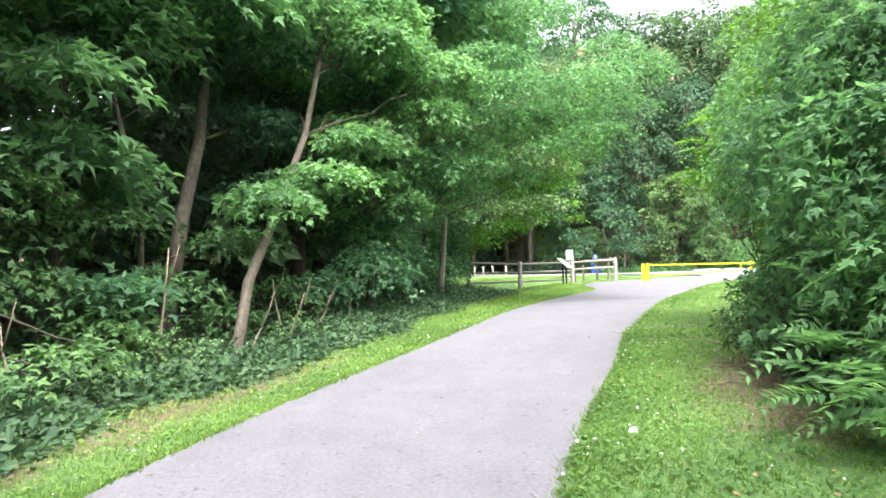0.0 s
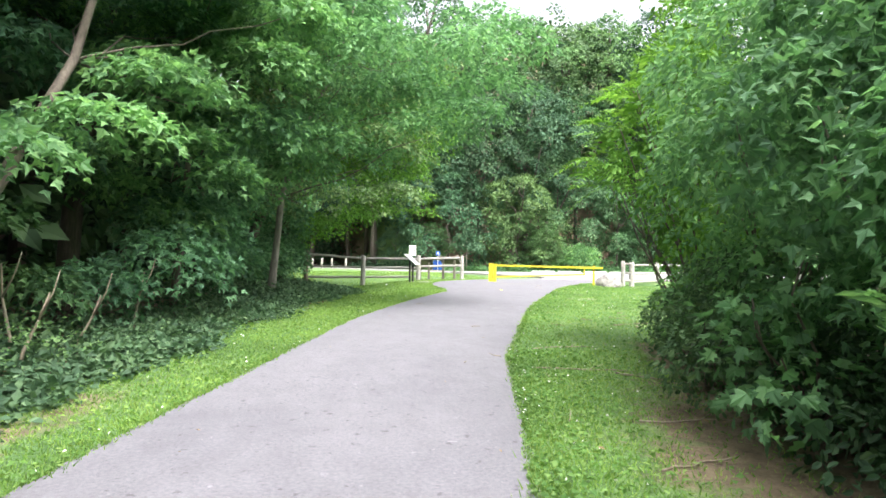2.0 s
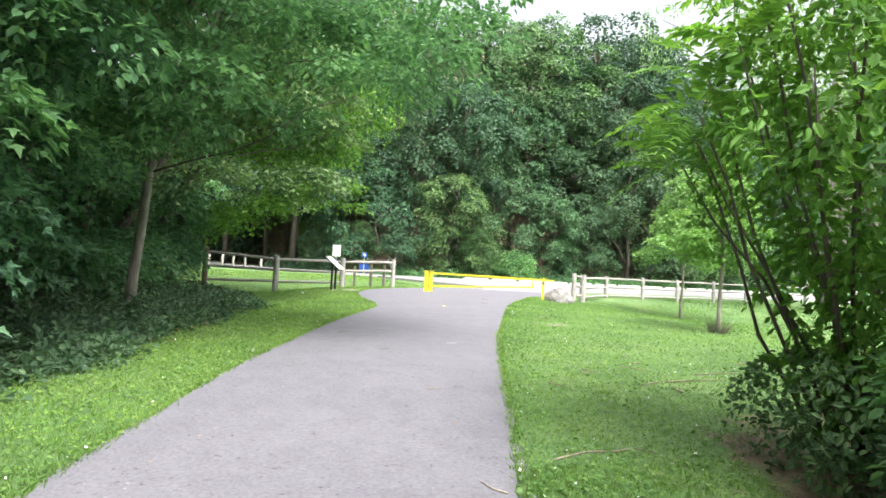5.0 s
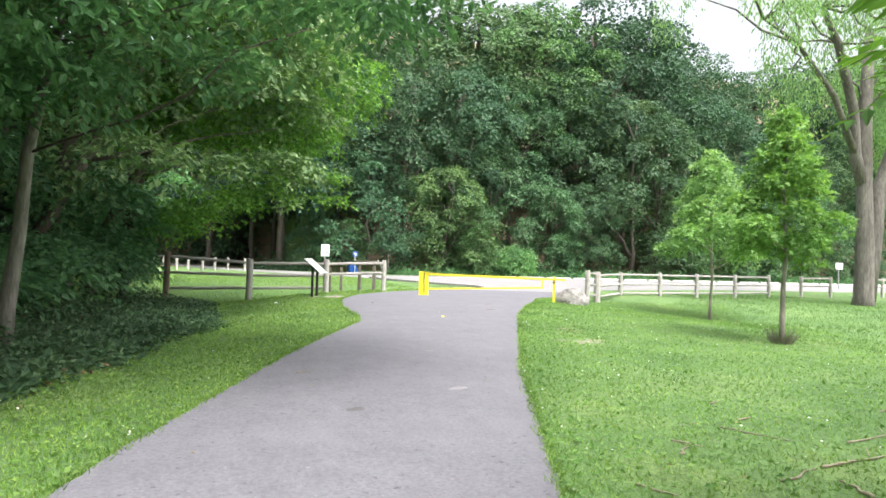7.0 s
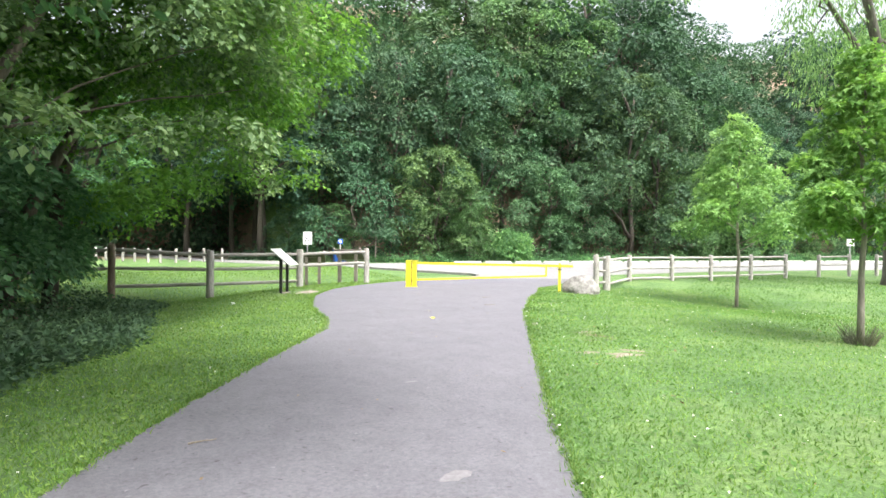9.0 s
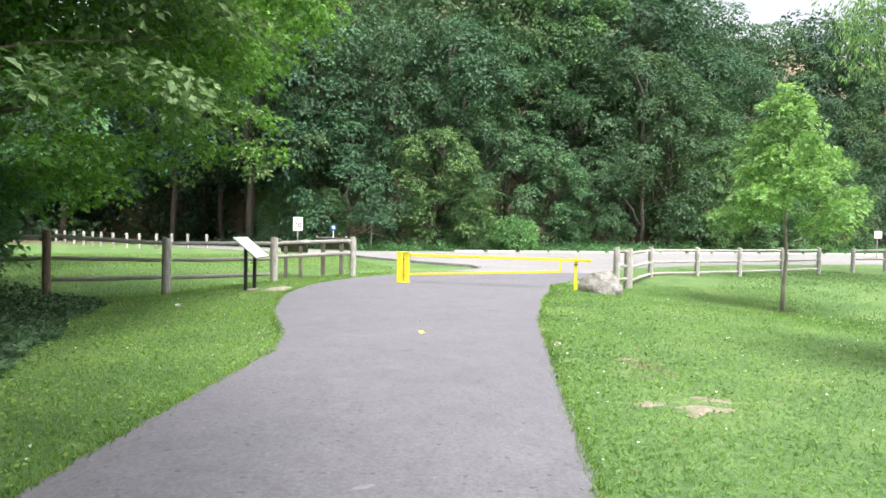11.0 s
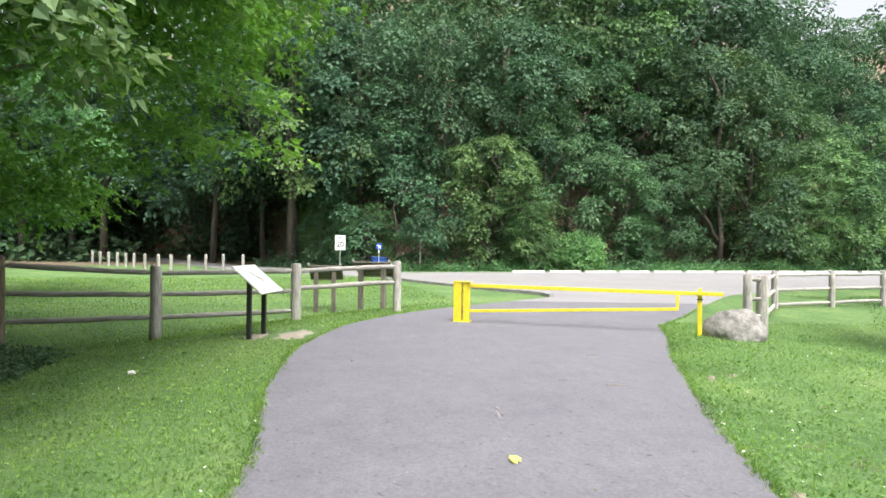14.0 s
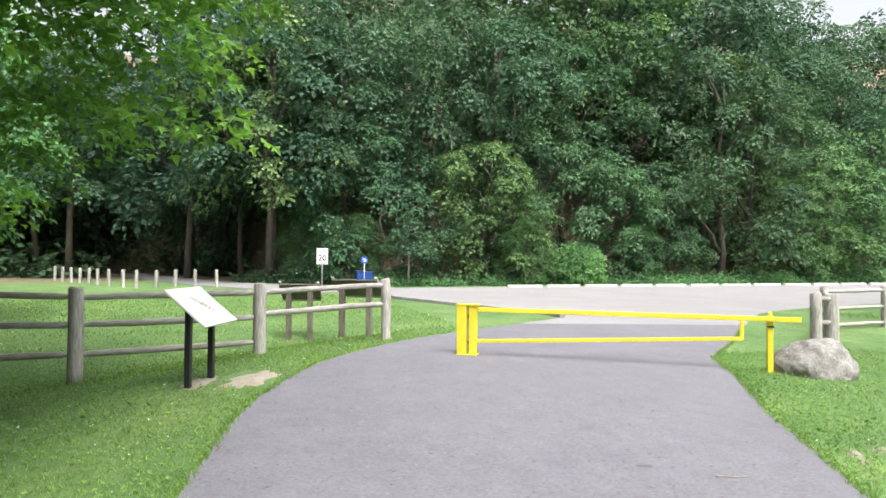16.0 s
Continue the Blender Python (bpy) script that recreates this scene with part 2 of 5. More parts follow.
def part(name, bm, material, parent, label="", at=None, smooth=False):
    me = bpy.data.meshes.new(name)
    bm.to_mesh(me)
    bm.free()
    if smooth:
        me.polygons.foreach_set("use_smooth", [True] * len(me.polygons))
    return link_mesh(name, me, material, parent, label, at)


def bm_box(bm, size, m=Matrix(), bevel=0.0):
    r = bmesh.ops.create_cube(bm, size=1.0, matrix=m @ Matrix.Diagonal((*size, 1)))
    if bevel:
        edges = {e for v in r["verts"] for e in v.link_edges}
        bmesh.ops.bevel(bm, geom=list(edges), offset=bevel, segments=2, affect="EDGES", profile=0.5)
    return bm


def box(size, m=Matrix(), bevel=0.0):
    return bm_box(bmesh.new(), size, m, bevel)


def tube(points, radii, sides=8, wobble=0.0, seed=0, bm=None):
    """A closed tube along points, with a radius at each."""
    rng = random.Random(seed)
    bm = bm or bmesh.new()
    pts = [Vector(p) for p in points]
    rings = []
    side = Vector((1, 0, 0))
    for i, p in enumerate(pts):
        way = (pts[min(i + 1, len(pts) - 1)] - pts[max(i - 1, 0)]).normalized()
        side = side - way * side.dot(way)
        if side.length < 0.05:
            side = way.orthogonal()
        side.normalize()
        up = way.cross(side)
        rings.append([bm.verts.new(p + (side * math.cos(2 * math.pi * k / sides) + up * math.sin(2 * math.pi * k / sides)) * radii[i] * (1 + rng.uniform(-wobble, wobble))) for k in range(sides)])
    for a, b in zip(rings, rings[1:]):
        for k in range(sides):
            bm.faces.new((a[k], a[(k + 1) % sides], b[(k + 1) % sides], b[k]))
    bm.faces.new(rings[0][::-1])
    bm.faces.new(rings[-1])
    return bm


def array_mesh(name, verts, loops, totals, smooth=False):
    """A mesh straight from arrays."""
    me = bpy.data.meshes.new(name)
    me.vertices.add(len(verts))
    me.vertices.foreach_set("co", np.ascontiguousarray(verts, dtype=np.float32).ravel())
    me.loops.add(len(loops))
    me.loops.foreach_set("vertex_index", np.ascontiguousarray(loops, dtype=np.int32))
    me.polygons.add(len(totals))
    totals = np.asarray(totals, dtype=np.int32)
    me.polygons.foreach_set("loop_start", np.concatenate(([0], np.cumsum(totals)[:-1])).astype(np.int32))
    me.polygons.foreach_set("use_smooth", np.full(len(totals), smooth))
    me.update(calc_edges=True)
    return me


LEAF_SHAPES = {
    "far": ([(0, 0, 0), (0.45, 0.34, 0.07), (1, 0, -0.12), (0.45, -0.34, 0.07)], [(0, 2, 1), (0, 3, 2)]),
    "oval": ([(0, 0, 0), (0.28, 0.24, 0.05), (0.68, 0.22, 0.03), (1, 0, -0.12), (0.68, -0.22, 0.03), (0.28, -0.24, 0.05)], [(0, 3, 2, 1), (0, 5, 4, 3)]),
    "narrow": ([(0, 0, 0), (0.4, 0.13, 0.03), (1, 0, -0.10), (0.4, -0.13, 0.03)], [(0, 2, 1), (0, 3, 2)]),
    "maple": ([(0, 0, 0), (0.26, 0.52, 0.0), (0.42, 0.21, 0.05), (1, 0, -0.13), (0.42, -0.21, 0.05), (0.26, -0.52, 0.0)], [(0, 2, 1), (0, 3, 2), (0, 5, 4), (0, 4, 3)]),
    "lobed": ([(0, 0, 0), (0.02, 0.30, 0.04), (0.24, 0.52, 0.02), (0.36, 0.26, 0.05), (0.64, 0.40, 0.0), (0.68, 0.15, 0.03), (1, 0, -0.14),
               (0.68, -0.15, 0.03), (0.64, -0.40, 0.0), (0.36, -0.26, 0.05), (0.24, -0.52, 0.02), (0.02, -0.30, 0.04)],
              [(0, 3, 2, 1), (0, 6, 5, 3), (5, 4, 3), (0, 11, 10, 9), (0, 9, 7, 6), (9, 8, 7)]),
    "blade": ([(0, 0.5, 0), (0, -0.5, 0), (1, 0, 0)], [(0, 1, 2)]),
}


def unit(a):
    return a / np.maximum(np.linalg.norm(a, axis=1, keepdims=True), 1e-6)


def leaves(name, P, U, N, size, shape, width=None):
    """Leaves at P that point along U and face N, as one mesh."""
    T, faces = LEAF_SHAPES[shape]
    T = np.array(T)
    U = unit(U)
    V = unit(np.cross(N, U))
    W = np.cross(U, V)
    s = np.asarray(size).reshape(-1, 1, 1) * np.ones((len(P), 1, 1))
    wd = s if width is None else np.asarray(width).reshape(-1, 1, 1)
    verts = P[:, None] + T[None, :, 0:1] * s * U[:, None] + T[None, :, 1:2] * wd * V[:, None] + T[None, :, 2:3] * s * W[:, None]
    flat = np.concatenate([np.array(f) for f in faces])
    loops = (np.arange(len(P))[:, None] * len(T) + flat[None]).ravel()
    totals = np.tile([len(f) for f in faces], len(P))
    return array_mesh(name, verts.reshape(-1, 3), loops, totals)


def shell_tips(rng, lobes, n, up=0.35, away=0.0, crease=0.0):
    """Twig ends on the outsides of a crown's lobes (x, y, z, rx, ry, rz), with the way outwards; none deeper than crease inside another lobe."""
    L = np.array(lobes, dtype=float)
    off = L[:, :3] - L[:, :3].mean(0)
    off[:, 2] = 0
    off = away * unit(off)
    w = (L[:, 3] * L[:, 4] + L[:, 3] * L[:, 5]) ** 0.9
    many = n * 4 if crease else n
    pick = rng.choice(len(L), many, p=w / w.sum())
    d = unit(rng.normal(size=(many, 3)) + np.array([0, 0, up]) + off[pick])
    r = rng.uniform(0.78 if crease else 0.62, 1.05, (many, 1)) ** 0.6
    tips = L[pick, :3] + d * r * L[pick, 3:6]
    if crease:
        near = np.linalg.norm((tips[:, None] - L[None, :, :3]) / L[None, :, 3:6], axis=2)
        near[np.arange(many), pick] = 9
        keep = np.flatnonzero(near.min(1) > crease)[:n]
        tips, d = tips[keep], d[keep]
    return tips, d


def sprays(rng, tips, out, k, radius, size, droop=0.25, flat=0.9, face=0.55, wild=0.35, loose=0.12, turn=0.45):
    """Each twig end carries a flat, drooping spray of k leaves."""
    n = len(tips)
    nrm = unit(np.array([0, 0, flat]) + face * out + 0.28 * rng.normal(size=(n, 3)))
    a = unit(np.cross(nrm, rng.normal(size=(n, 3))))
    b = np.cross(nrm, a)
    ang = rng.uniform(0, 2 * np.pi, (n, k))
    rad = radius * np.sqrt(rng.uniform(0.02, 1, (n, k))) * rng.uniform(0.7, 1.3, (n, 1))
    disc = a[:, None] * np.cos(ang)[..., None] + b[:, None] * np.sin(ang)[..., None]
    P = tips[:, None] + disc * rad[..., None]
    P[..., 2] -= droop * rad ** 1.5 / max(radius, 0.05) ** 0.5
    P += rng.normal(scale=loose * radius, size=P.shape)
    U = disc + 0.5 * out[:, None] + np.array([0, 0, -droop]) + wild * rng.normal(size=P.shape)
    N = nrm[:, None] + turn * rng.normal(size=P.shape)
    s = size * rng.uniform(0.65, 1.25, (n, k))
    return P.reshape(-1, 3), U.reshape(-1, 3), N.reshape(-1, 3), s.ravel()


def fronds(rng, tips, out, pairs, length, size):
    """Feathered leaves: pairs of narrow leaflets along a bent stalk."""
    n = len(tips)
    way = unit(out + 0.35 * rng.normal(size=(n, 3)) + np.array([0, 0, 0.1]))
    sidew = unit(np.cross(way, np.array([0, 0, 1.0]) + 0.3 * rng.normal(size=(n, 3))))
    top = np.cross(sidew, way)
    t = np.linspace(0.15, 1, pairs)
    ln = length * rng.uniform(0.7, 1.2, (n, 1, 1))
    stem = tips[:, None] + way[:, None] * t[None, :, None] * ln
    stem[..., 2] -= 0.35 * ln[..., 0] * t[None] ** 2
    Ps, Us, Ns, Ss = [], [], [], []
    for sg in (-1, 1):
        Ps.append(stem)
        Us.append(sg * sidew[:, None] + 0.45 * way[:, None] - np.array([0, 0, 0.18]) + 0.1 * rng.normal(size=stem.shape))
        Ns.append(np.broadcast_to(top[:, None], stem.shape) + 0.15 * rng.normal(size=stem.shape))
        Ss.append(size * (1.05 - 0.5 * np.abs(t[None] - 0.45)) * rng.uniform(0.85, 1.15, (n, pairs)))
    cat = lambda q: np.concatenate([x.reshape(-1, 3) for x in q])
    return cat(Ps), cat(Us), cat(Ns), np.concatenate([x.ravel() for x in Ss])


# ---- the lie of the land ----
LEFT_EDGE = [(-2.0, -12), (-2.0, -4), (-1.82, 0), (-1.68, 2.7), (-1.30, 4.8), (-0.64, 7.5), (0.13, 10.0), (1.12, 13.0), (2.2, 15.9), (2.9, 17.8), (3.93, 20.2),
             (4.78, 22.1), (5.06, 23.5), (5.12, 25.9), (5.55, 28.7), (6.62, 31.5), (8.4, 33.6), (9.9, 34.7), (12.2, 36.2)]
RIGHT_EDGE = [(0.3, -12), (0.25, -4), (0.5, 0.5), (0.91, 2.5), (1.35, 4.15), (2.15, 6.7), (2.95, 9.6), (4.5, 13.4), (5.74, 16.3), (7.21, 19.3),
              (9.4, 23.8), (11.2, 26.9), (12.57, 28.95), (13.4, 30.4), (14.9, 31.7), (17.9, 34.6)]
LX, LY = np.array([p[0] for p in LEFT_EDGE]), np.array([p[1] for p in LEFT_EDGE])
RX, RY = np.array([p[0] for p in RIGHT_EDGE]), np.array([p[1] for p in RIGHT_EDGE])


def step(a, b, v):
    t = np.clip((np.asarray(v, dtype=float) - a) / (b - a), 0, 1)
    return t * t * (3 - 2 * t)


def left_x(y):
    return np.interp(y, LY, LX)


def right_x(y):
    return np.interp(y, RY, RX)


def verge_width(y):
    """Width of the mown strip between the path and the wood's plants."""
    return np.interp(y, (0, 5, 8, 12, 16, 20, 24, 28, 31), (0.85, 1.0, 0.95, 1.25, 1.7, 2.3, 3.1, 3.7, 4.5))


def land(x, y):
    """Height of the ground."""
    x, y = np.asarray(x, dtype=float), np.asarray(y, dtype=float)
    z = -0.2 * (1 - step(7, 15, y))
    off_left, off_right = left_x(y) - x, x - right_x(y)
    z = z - 0.40 * step(1.2, 5.5, off_left) * (1 - step(33, 40, y)) * (1 - 0.8 * step(12, 15, y) * (1 - step(19, 25, y)))
    z = z + 0.9 * step(6, 22, off_left) * (1 - step(28, 40, y))
    z = z - 0.17 * step(2.5, 9, off_right) * step(12, 20, y) * (1 - step(36, 44, y))
    z = z - 0.35 * np.exp(-((x - 18.6) ** 2 + (y - 27.0) ** 2) / 18)
    z = z - 0.06 * np.exp(-((x - 13.0) ** 2 + (y - 19.0) ** 2) / 14)
    hill = np.maximum(0, y - 62 - 26 * step(-2, 12, 10 - x))
    z = z + 0.80 * np.minimum(hill, 50) * step(0, 8, hill)
    return z


def drop(x, y, dz=0.0):
    return float(land(x, y)) + dz


# ---- ground, path, lot ----
def spaced(parts_):
    return np.unique(np.round(np.concatenate([np.linspace(a, b, k) for a, b, k in parts_]), 4))


def build_ground():
    xs = spaced([(-900, -60, 15), (-60, -12, 25), (-12, 36, 121), (36, 90, 28), (90, 900, 15)])
    ys = spaced([(-900, -60, 12), (-60, -6, 19), (-6, 46, 131), (46, 130, 43), (130, 1500, 18)])
    X, Y = np.meshgrid(xs, ys)
    verts = np.stack([X, Y, land(X, Y)], -1).reshape(-1, 3)
    nx, ny = len(xs), len(ys)
    i, j = np.meshgrid(np.arange(nx - 1), np.arange(ny - 1))
    a = (j * nx + i).ravel()
    me = array_mesh("ground", verts, np.stack([a, a + 1, a + nx + 1, a + nx], 1).ravel(), np.full(len(a), 4), True)
    x, y = verts[:, 0], verts[:, 1]
    off_left = left_x(y) - x
    wood = step(0.3, 1.5, off_left - verge_width(y)) * (1 - step(28, 33, y))
    far_wood = 0.8 * step(57, 60, y) * step(9, 13, x) + 0.8 * step(66, 72, y - 0.35 * np.minimum(x, 0)) * (1 - step(4, 10, x))
    bare = 0.66 * np.exp(-(((x - 2.95 - 0.34 * (y - 4.5)) / 0.95) ** 2) - ((y - 6.0) / 3.2) ** 2)
    under = 0.9 * step(0.3, 1.2, x - 2.9 - 0.25 * (y - 4)) * (1 - step(9.5, 12, y)) * (1 - step(8, 12, x))
    thin = 0.36 * np.exp(-((x - 8.9) ** 2 + (y - 20.2) ** 2) / 1.3) + 0.30 * np.exp(-((x - 9.5) ** 2 + (y - 22.6) ** 2) / 0.8)
    thin = thin + 0.6 * np.exp(-((x - 18.6) ** 2 + (y - 27.1) ** 2) / 0.5) + 0.5 * np.exp(-((x - 0.2) ** 2 + (y - 31.3) ** 2) / 1.2)
    # Brownish worn verge; extra wear near the start also stands in for shade.
    verge = (0.22 + 0.38 * (1 - step(5, 11, y))) * np.exp(-((off_left - 0.9) / 0.5) ** 2) * (1 - step(14, 20, y))
    worn = np.clip(wood + far_wood + bare + under + thin + verge, 0, 1)
    me.attributes.new("worn", "FLOAT", "POINT").data.foreach_set("value", worn.astype(np.float32))
    tagged(link_mesh("ground", me, M_LAWN), "mown green lawn with clover, leaf litter under the trees", "ground", kind="structure")


def sheet(name, left, right, material, lift, label, category, rough=0.02, across=7, seed=1, skirt=0.06):
    """A paved strip between two edges, with a thickness that stands just proud of the land."""
    rng = np.random.default_rng(seed)
    n = len(left)
    L, R = np.array(left, dtype=float), np.array(right, dtype=float)
    L = L + rng.normal(scale=rough, size=L.shape)
    R = R + rng.normal(scale=rough, size=R.shape)
    t = np.linspace(0, 1, across)
    G = L[:, None] * (1 - t[None, :, None]) + R[:, None] * t[None, :, None]
    Z = land(G[..., 0], G[..., 1]) + lift
    low0, low1 = np.dstack([G[:, :1], Z[:, :1, None] - skirt]), np.dstack([G[:, -1:], Z[:, -1:, None] - skirt])
    verts = np.concatenate([low0, np.dstack([G, Z[..., None]]), low1], 1)
    w = across + 2
    i, j = np.meshgrid(np.arange(w - 1), np.arange(n - 1))
    a = (j * w + i).ravel()
    me = array_mesh(name, verts.reshape(-1, 3), np.stack([a, a + 1, a + w + 1, a + w], 1).ravel(), np.full(len(a), 4))
    return tagged(link_mesh(name, me, material), label, category, kind="structure")


def smooth_line(pts, count):
    P = np.array(pts, dtype=float)
    for _ in range(2):
        P = np.concatenate([P[:1], np.stack([P[:-1] * 0.75 + P[1:] * 0.25, P[:-1] * 0.25 + P[1:] * 0.75], 1).reshape(-1, 2), P[-1:]])
    d = np.concatenate(([0], np.cumsum(np.linalg.norm(np.diff(P, axis=0), axis=1))))
    s = np.linspace(0, d[-1], count)
    return np.stack([np.interp(s, d, P[:, 0]), np.interp(s, d, P[:, 1])], 1)


build_ground()
sheet("footpath", smooth_line(LEFT_EDGE, 330), smooth_line(RIGHT_EDGE, 330), M_PATH, 0.012, "worn grey asphalt footpath with ragged edges", "footpath", 0.018, 9, 2)
sheet("drive", smooth_line([(12.1, 36.15), (13.2, 36.8), (14.2, 37.6), (14.35, 38.4), (13.4, 40.2), (12.6, 42.5), (11.6, 45.5), (11.0, 48.5)], 60),
      smooth_line([(17.6, 34.3), (19.0, 35.6), (21.0, 37.4), (24.0, 39.2), (27.0, 40.2), (31.0, 40.9), (36.0, 41.0), (42.0, 41.0)], 60), M_LOT, 0.010,
      "pale sun-bleached asphalt drive", "drive", 0.02, 12, 3)
sheet("parking_lot", smooth_line([(10.9, 48.2), (10.4, 51.0), (11.0, 53.5), (13.5, 55.4), (16.0, 55.9)], 40), smooth_line([(42.0, 40.9), (90, 41.0), (170, 41.0), (170, 50), (170, 56)], 40),
      M_LOT, 0.014, "pale sun-bleached asphalt parking lot", "parking lot", 0.02, 24, 4)
ROAD_LEFT = [(11.6, 49.0), (6.5, 54.5), (2.5, 60.0), (0.0, 66.0), (-3.0, 74.0), (-6.6, 83.0), (-7.4, 87.5)]
ROAD_RIGHT = [(13.5, 55.3), (9.5, 58.5), (5.5, 62.5), (2.5, 68.0), (-0.5, 76.0), (-3.8, 84.0), (-4.6, 88.0)]
sheet("road", smooth_line(ROAD_LEFT, 60), smooth_line(ROAD_RIGHT, 60),
      M_LOT, 0.018, "grey asphalt road that leads into the wood", "road", 0.02, 8, 5)


# ---- trees ----
def trunk_part(tree, points, radii, material, name="trunk", seed=0, sides=9):
    return part(name, tube(points, radii, sides, 0.08, seed), material, tree, smooth=True)


def bent(p0, p1, k, sag, rng):
    """A gently crooked line of k points from p0 to p1."""
    p0, p1 = np.array(p0, dtype=float), np.array(p1, dtype=float)
    t = np.linspace(0, 1, k)[:, None]
    off = rng.normal(scale=sag, size=(k, 3)) * np.sin(np.pi * t)
    return (p0 * (1 - t) + p1 * t + off).tolist()


def far_tree(name, seed, height, spread, low, material, twigs, per, leaf, label, shape="far"):
    """A forest-edge tree, leafy nearly to the ground, built at the origin."""
    rng = np.random.default_rng(seed)
    tree = thing(name, (0, 0, 0), label, "tree", "trees of the wood")
    top = (rng.normal(scale=0.3), rng.normal(scale=0.3), height * 0.86)
    tr = bent((0, 0, -0.3), top, 7, 0.16, rng)
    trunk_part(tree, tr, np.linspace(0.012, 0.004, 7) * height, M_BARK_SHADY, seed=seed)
    lobes = []
    for k in range(48):
        f = (k + 0.5) / 48
        z = height * (low + (0.96 - low) * f)
        prof = spread * (0.70 + 0.42 * math.sin(math.pi * min(1, 0.1 + 0.85 * f))) * (1.0 if f < 0.7 else 1.0 - 1.7 * (f - 0.7))
        a = k * 2.4 + rng.uniform(-0.5, 0.5)
        d = prof * rng.uniform(0.6, 1.05)
        r = spread * rng.uniform(0.18, 0.34)
        lobes.append((d * math.cos(a), d * math.sin(a), z, r, r, r * 0.75))
        if k % 12 == 11:
            f0 = max(low + 0.08, f - 0.15)
            p0 = np.array(tr[0]) * (1 - f0) + np.array(top) * f0
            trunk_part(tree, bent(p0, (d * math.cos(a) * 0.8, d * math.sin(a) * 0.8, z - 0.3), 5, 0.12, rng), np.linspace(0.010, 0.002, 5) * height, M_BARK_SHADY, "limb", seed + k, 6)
    tips, out = shell_tips(rng, lobes, twigs, 0.7, 0.5, 0.93)
    P, U, N, s = sprays(rng, tips, out, per, leaf * 1.9, leaf, 0.6, 0.5, 1.2, 0.35, 0.16, 0.28)
    link_mesh("crown", leaves("crown", P, U, N, s, shape), material, tree)
    return tree


PROTOS = [
    far_tree("forest_tree", 11, 12.0, 3.6, 0.03, M_LEAF_BLUE, 950, 11, 0.232, "broadleaf tree with dense blue-green foliage"),
    far_tree("forest_tree", 12, 11.0, 3.8, 0.03, M_LEAF_MID, 950, 11, 0.232, "broadleaf tree with mid-green foliage"),
    far_tree("forest_tree", 13, 19.5, 4.6, 0.30, M_LEAF_DARK, 950, 11, 0.29, "tall broadleaf tree with dark green foliage"),
    far_tree("forest_tree", 14, 18.0, 4.8, 0.30, M_LEAF_SOFT, 950, 11, 0.29, "tall broadleaf tree with soft grey-green foliage"),
    far_tree("woodland_tree", 15, 14.0, 4.2, 0.02, M_LEAF_DARK, 420, 10, 0.5, "shaded woodland tree with dark green foliage"),
    far_tree("forest_tree", 16, 20.0, 5.0, 0.30, M_LEAF_MID, 950, 11, 0.29, "tall broadleaf tree with mid-green foliage"),
    far_tree("forest_tree", 18, 9.6, 2.9, 0.10, M_LEAF_OLIVE, 800, 12, 0.22, "low broadleaf tree with yellowish green foliage"),
    far_tree("forest_tree", 19, 18.0, 4.4, 0.08, M_LEAF_DARK, 950, 11, 0.29, "dark broadleaf tree leafy to the ground"),
    far_tree("forest_tree", 20, 8.6, 2.1, 0.01, M_LEAF_MID, 800, 12, 0.20, "ivy-covered tree with mid-green foliage"),
    far_tree("forest_tree", 21, 19.0, 4.8, 0.25, M_LEAF_DARK, 420, 11, 0.46, "tall dark tree on the wooded hill"),
    far_tree("forest_tree", 17, 19.0, 4.6, 0.30, M_LEAF_BLUE, 950, 11, 0.29, "tall broadleaf tree with blue-green foliage"),
]
USED = set()


def plant(kind, x, y, scale=1.0, turn=0.0, squash=1.0):
    m = Matrix.Translation((x, y, drop(x, y) - 0.05)) @ Matrix.Rotation(turn, 4, "Z") @ Matrix.Diagonal((scale * squash, scale * squash, scale, 1))
    if kind not in USED:
        USED.add(kind)
        PROTOS[kind].matrix_world = m
        return PROTOS[kind]
    return copy_thing(PROTOS[kind], m @ Matrix.Diagonal([1 / v for v in PROTOS[kind].scale] + [1]))


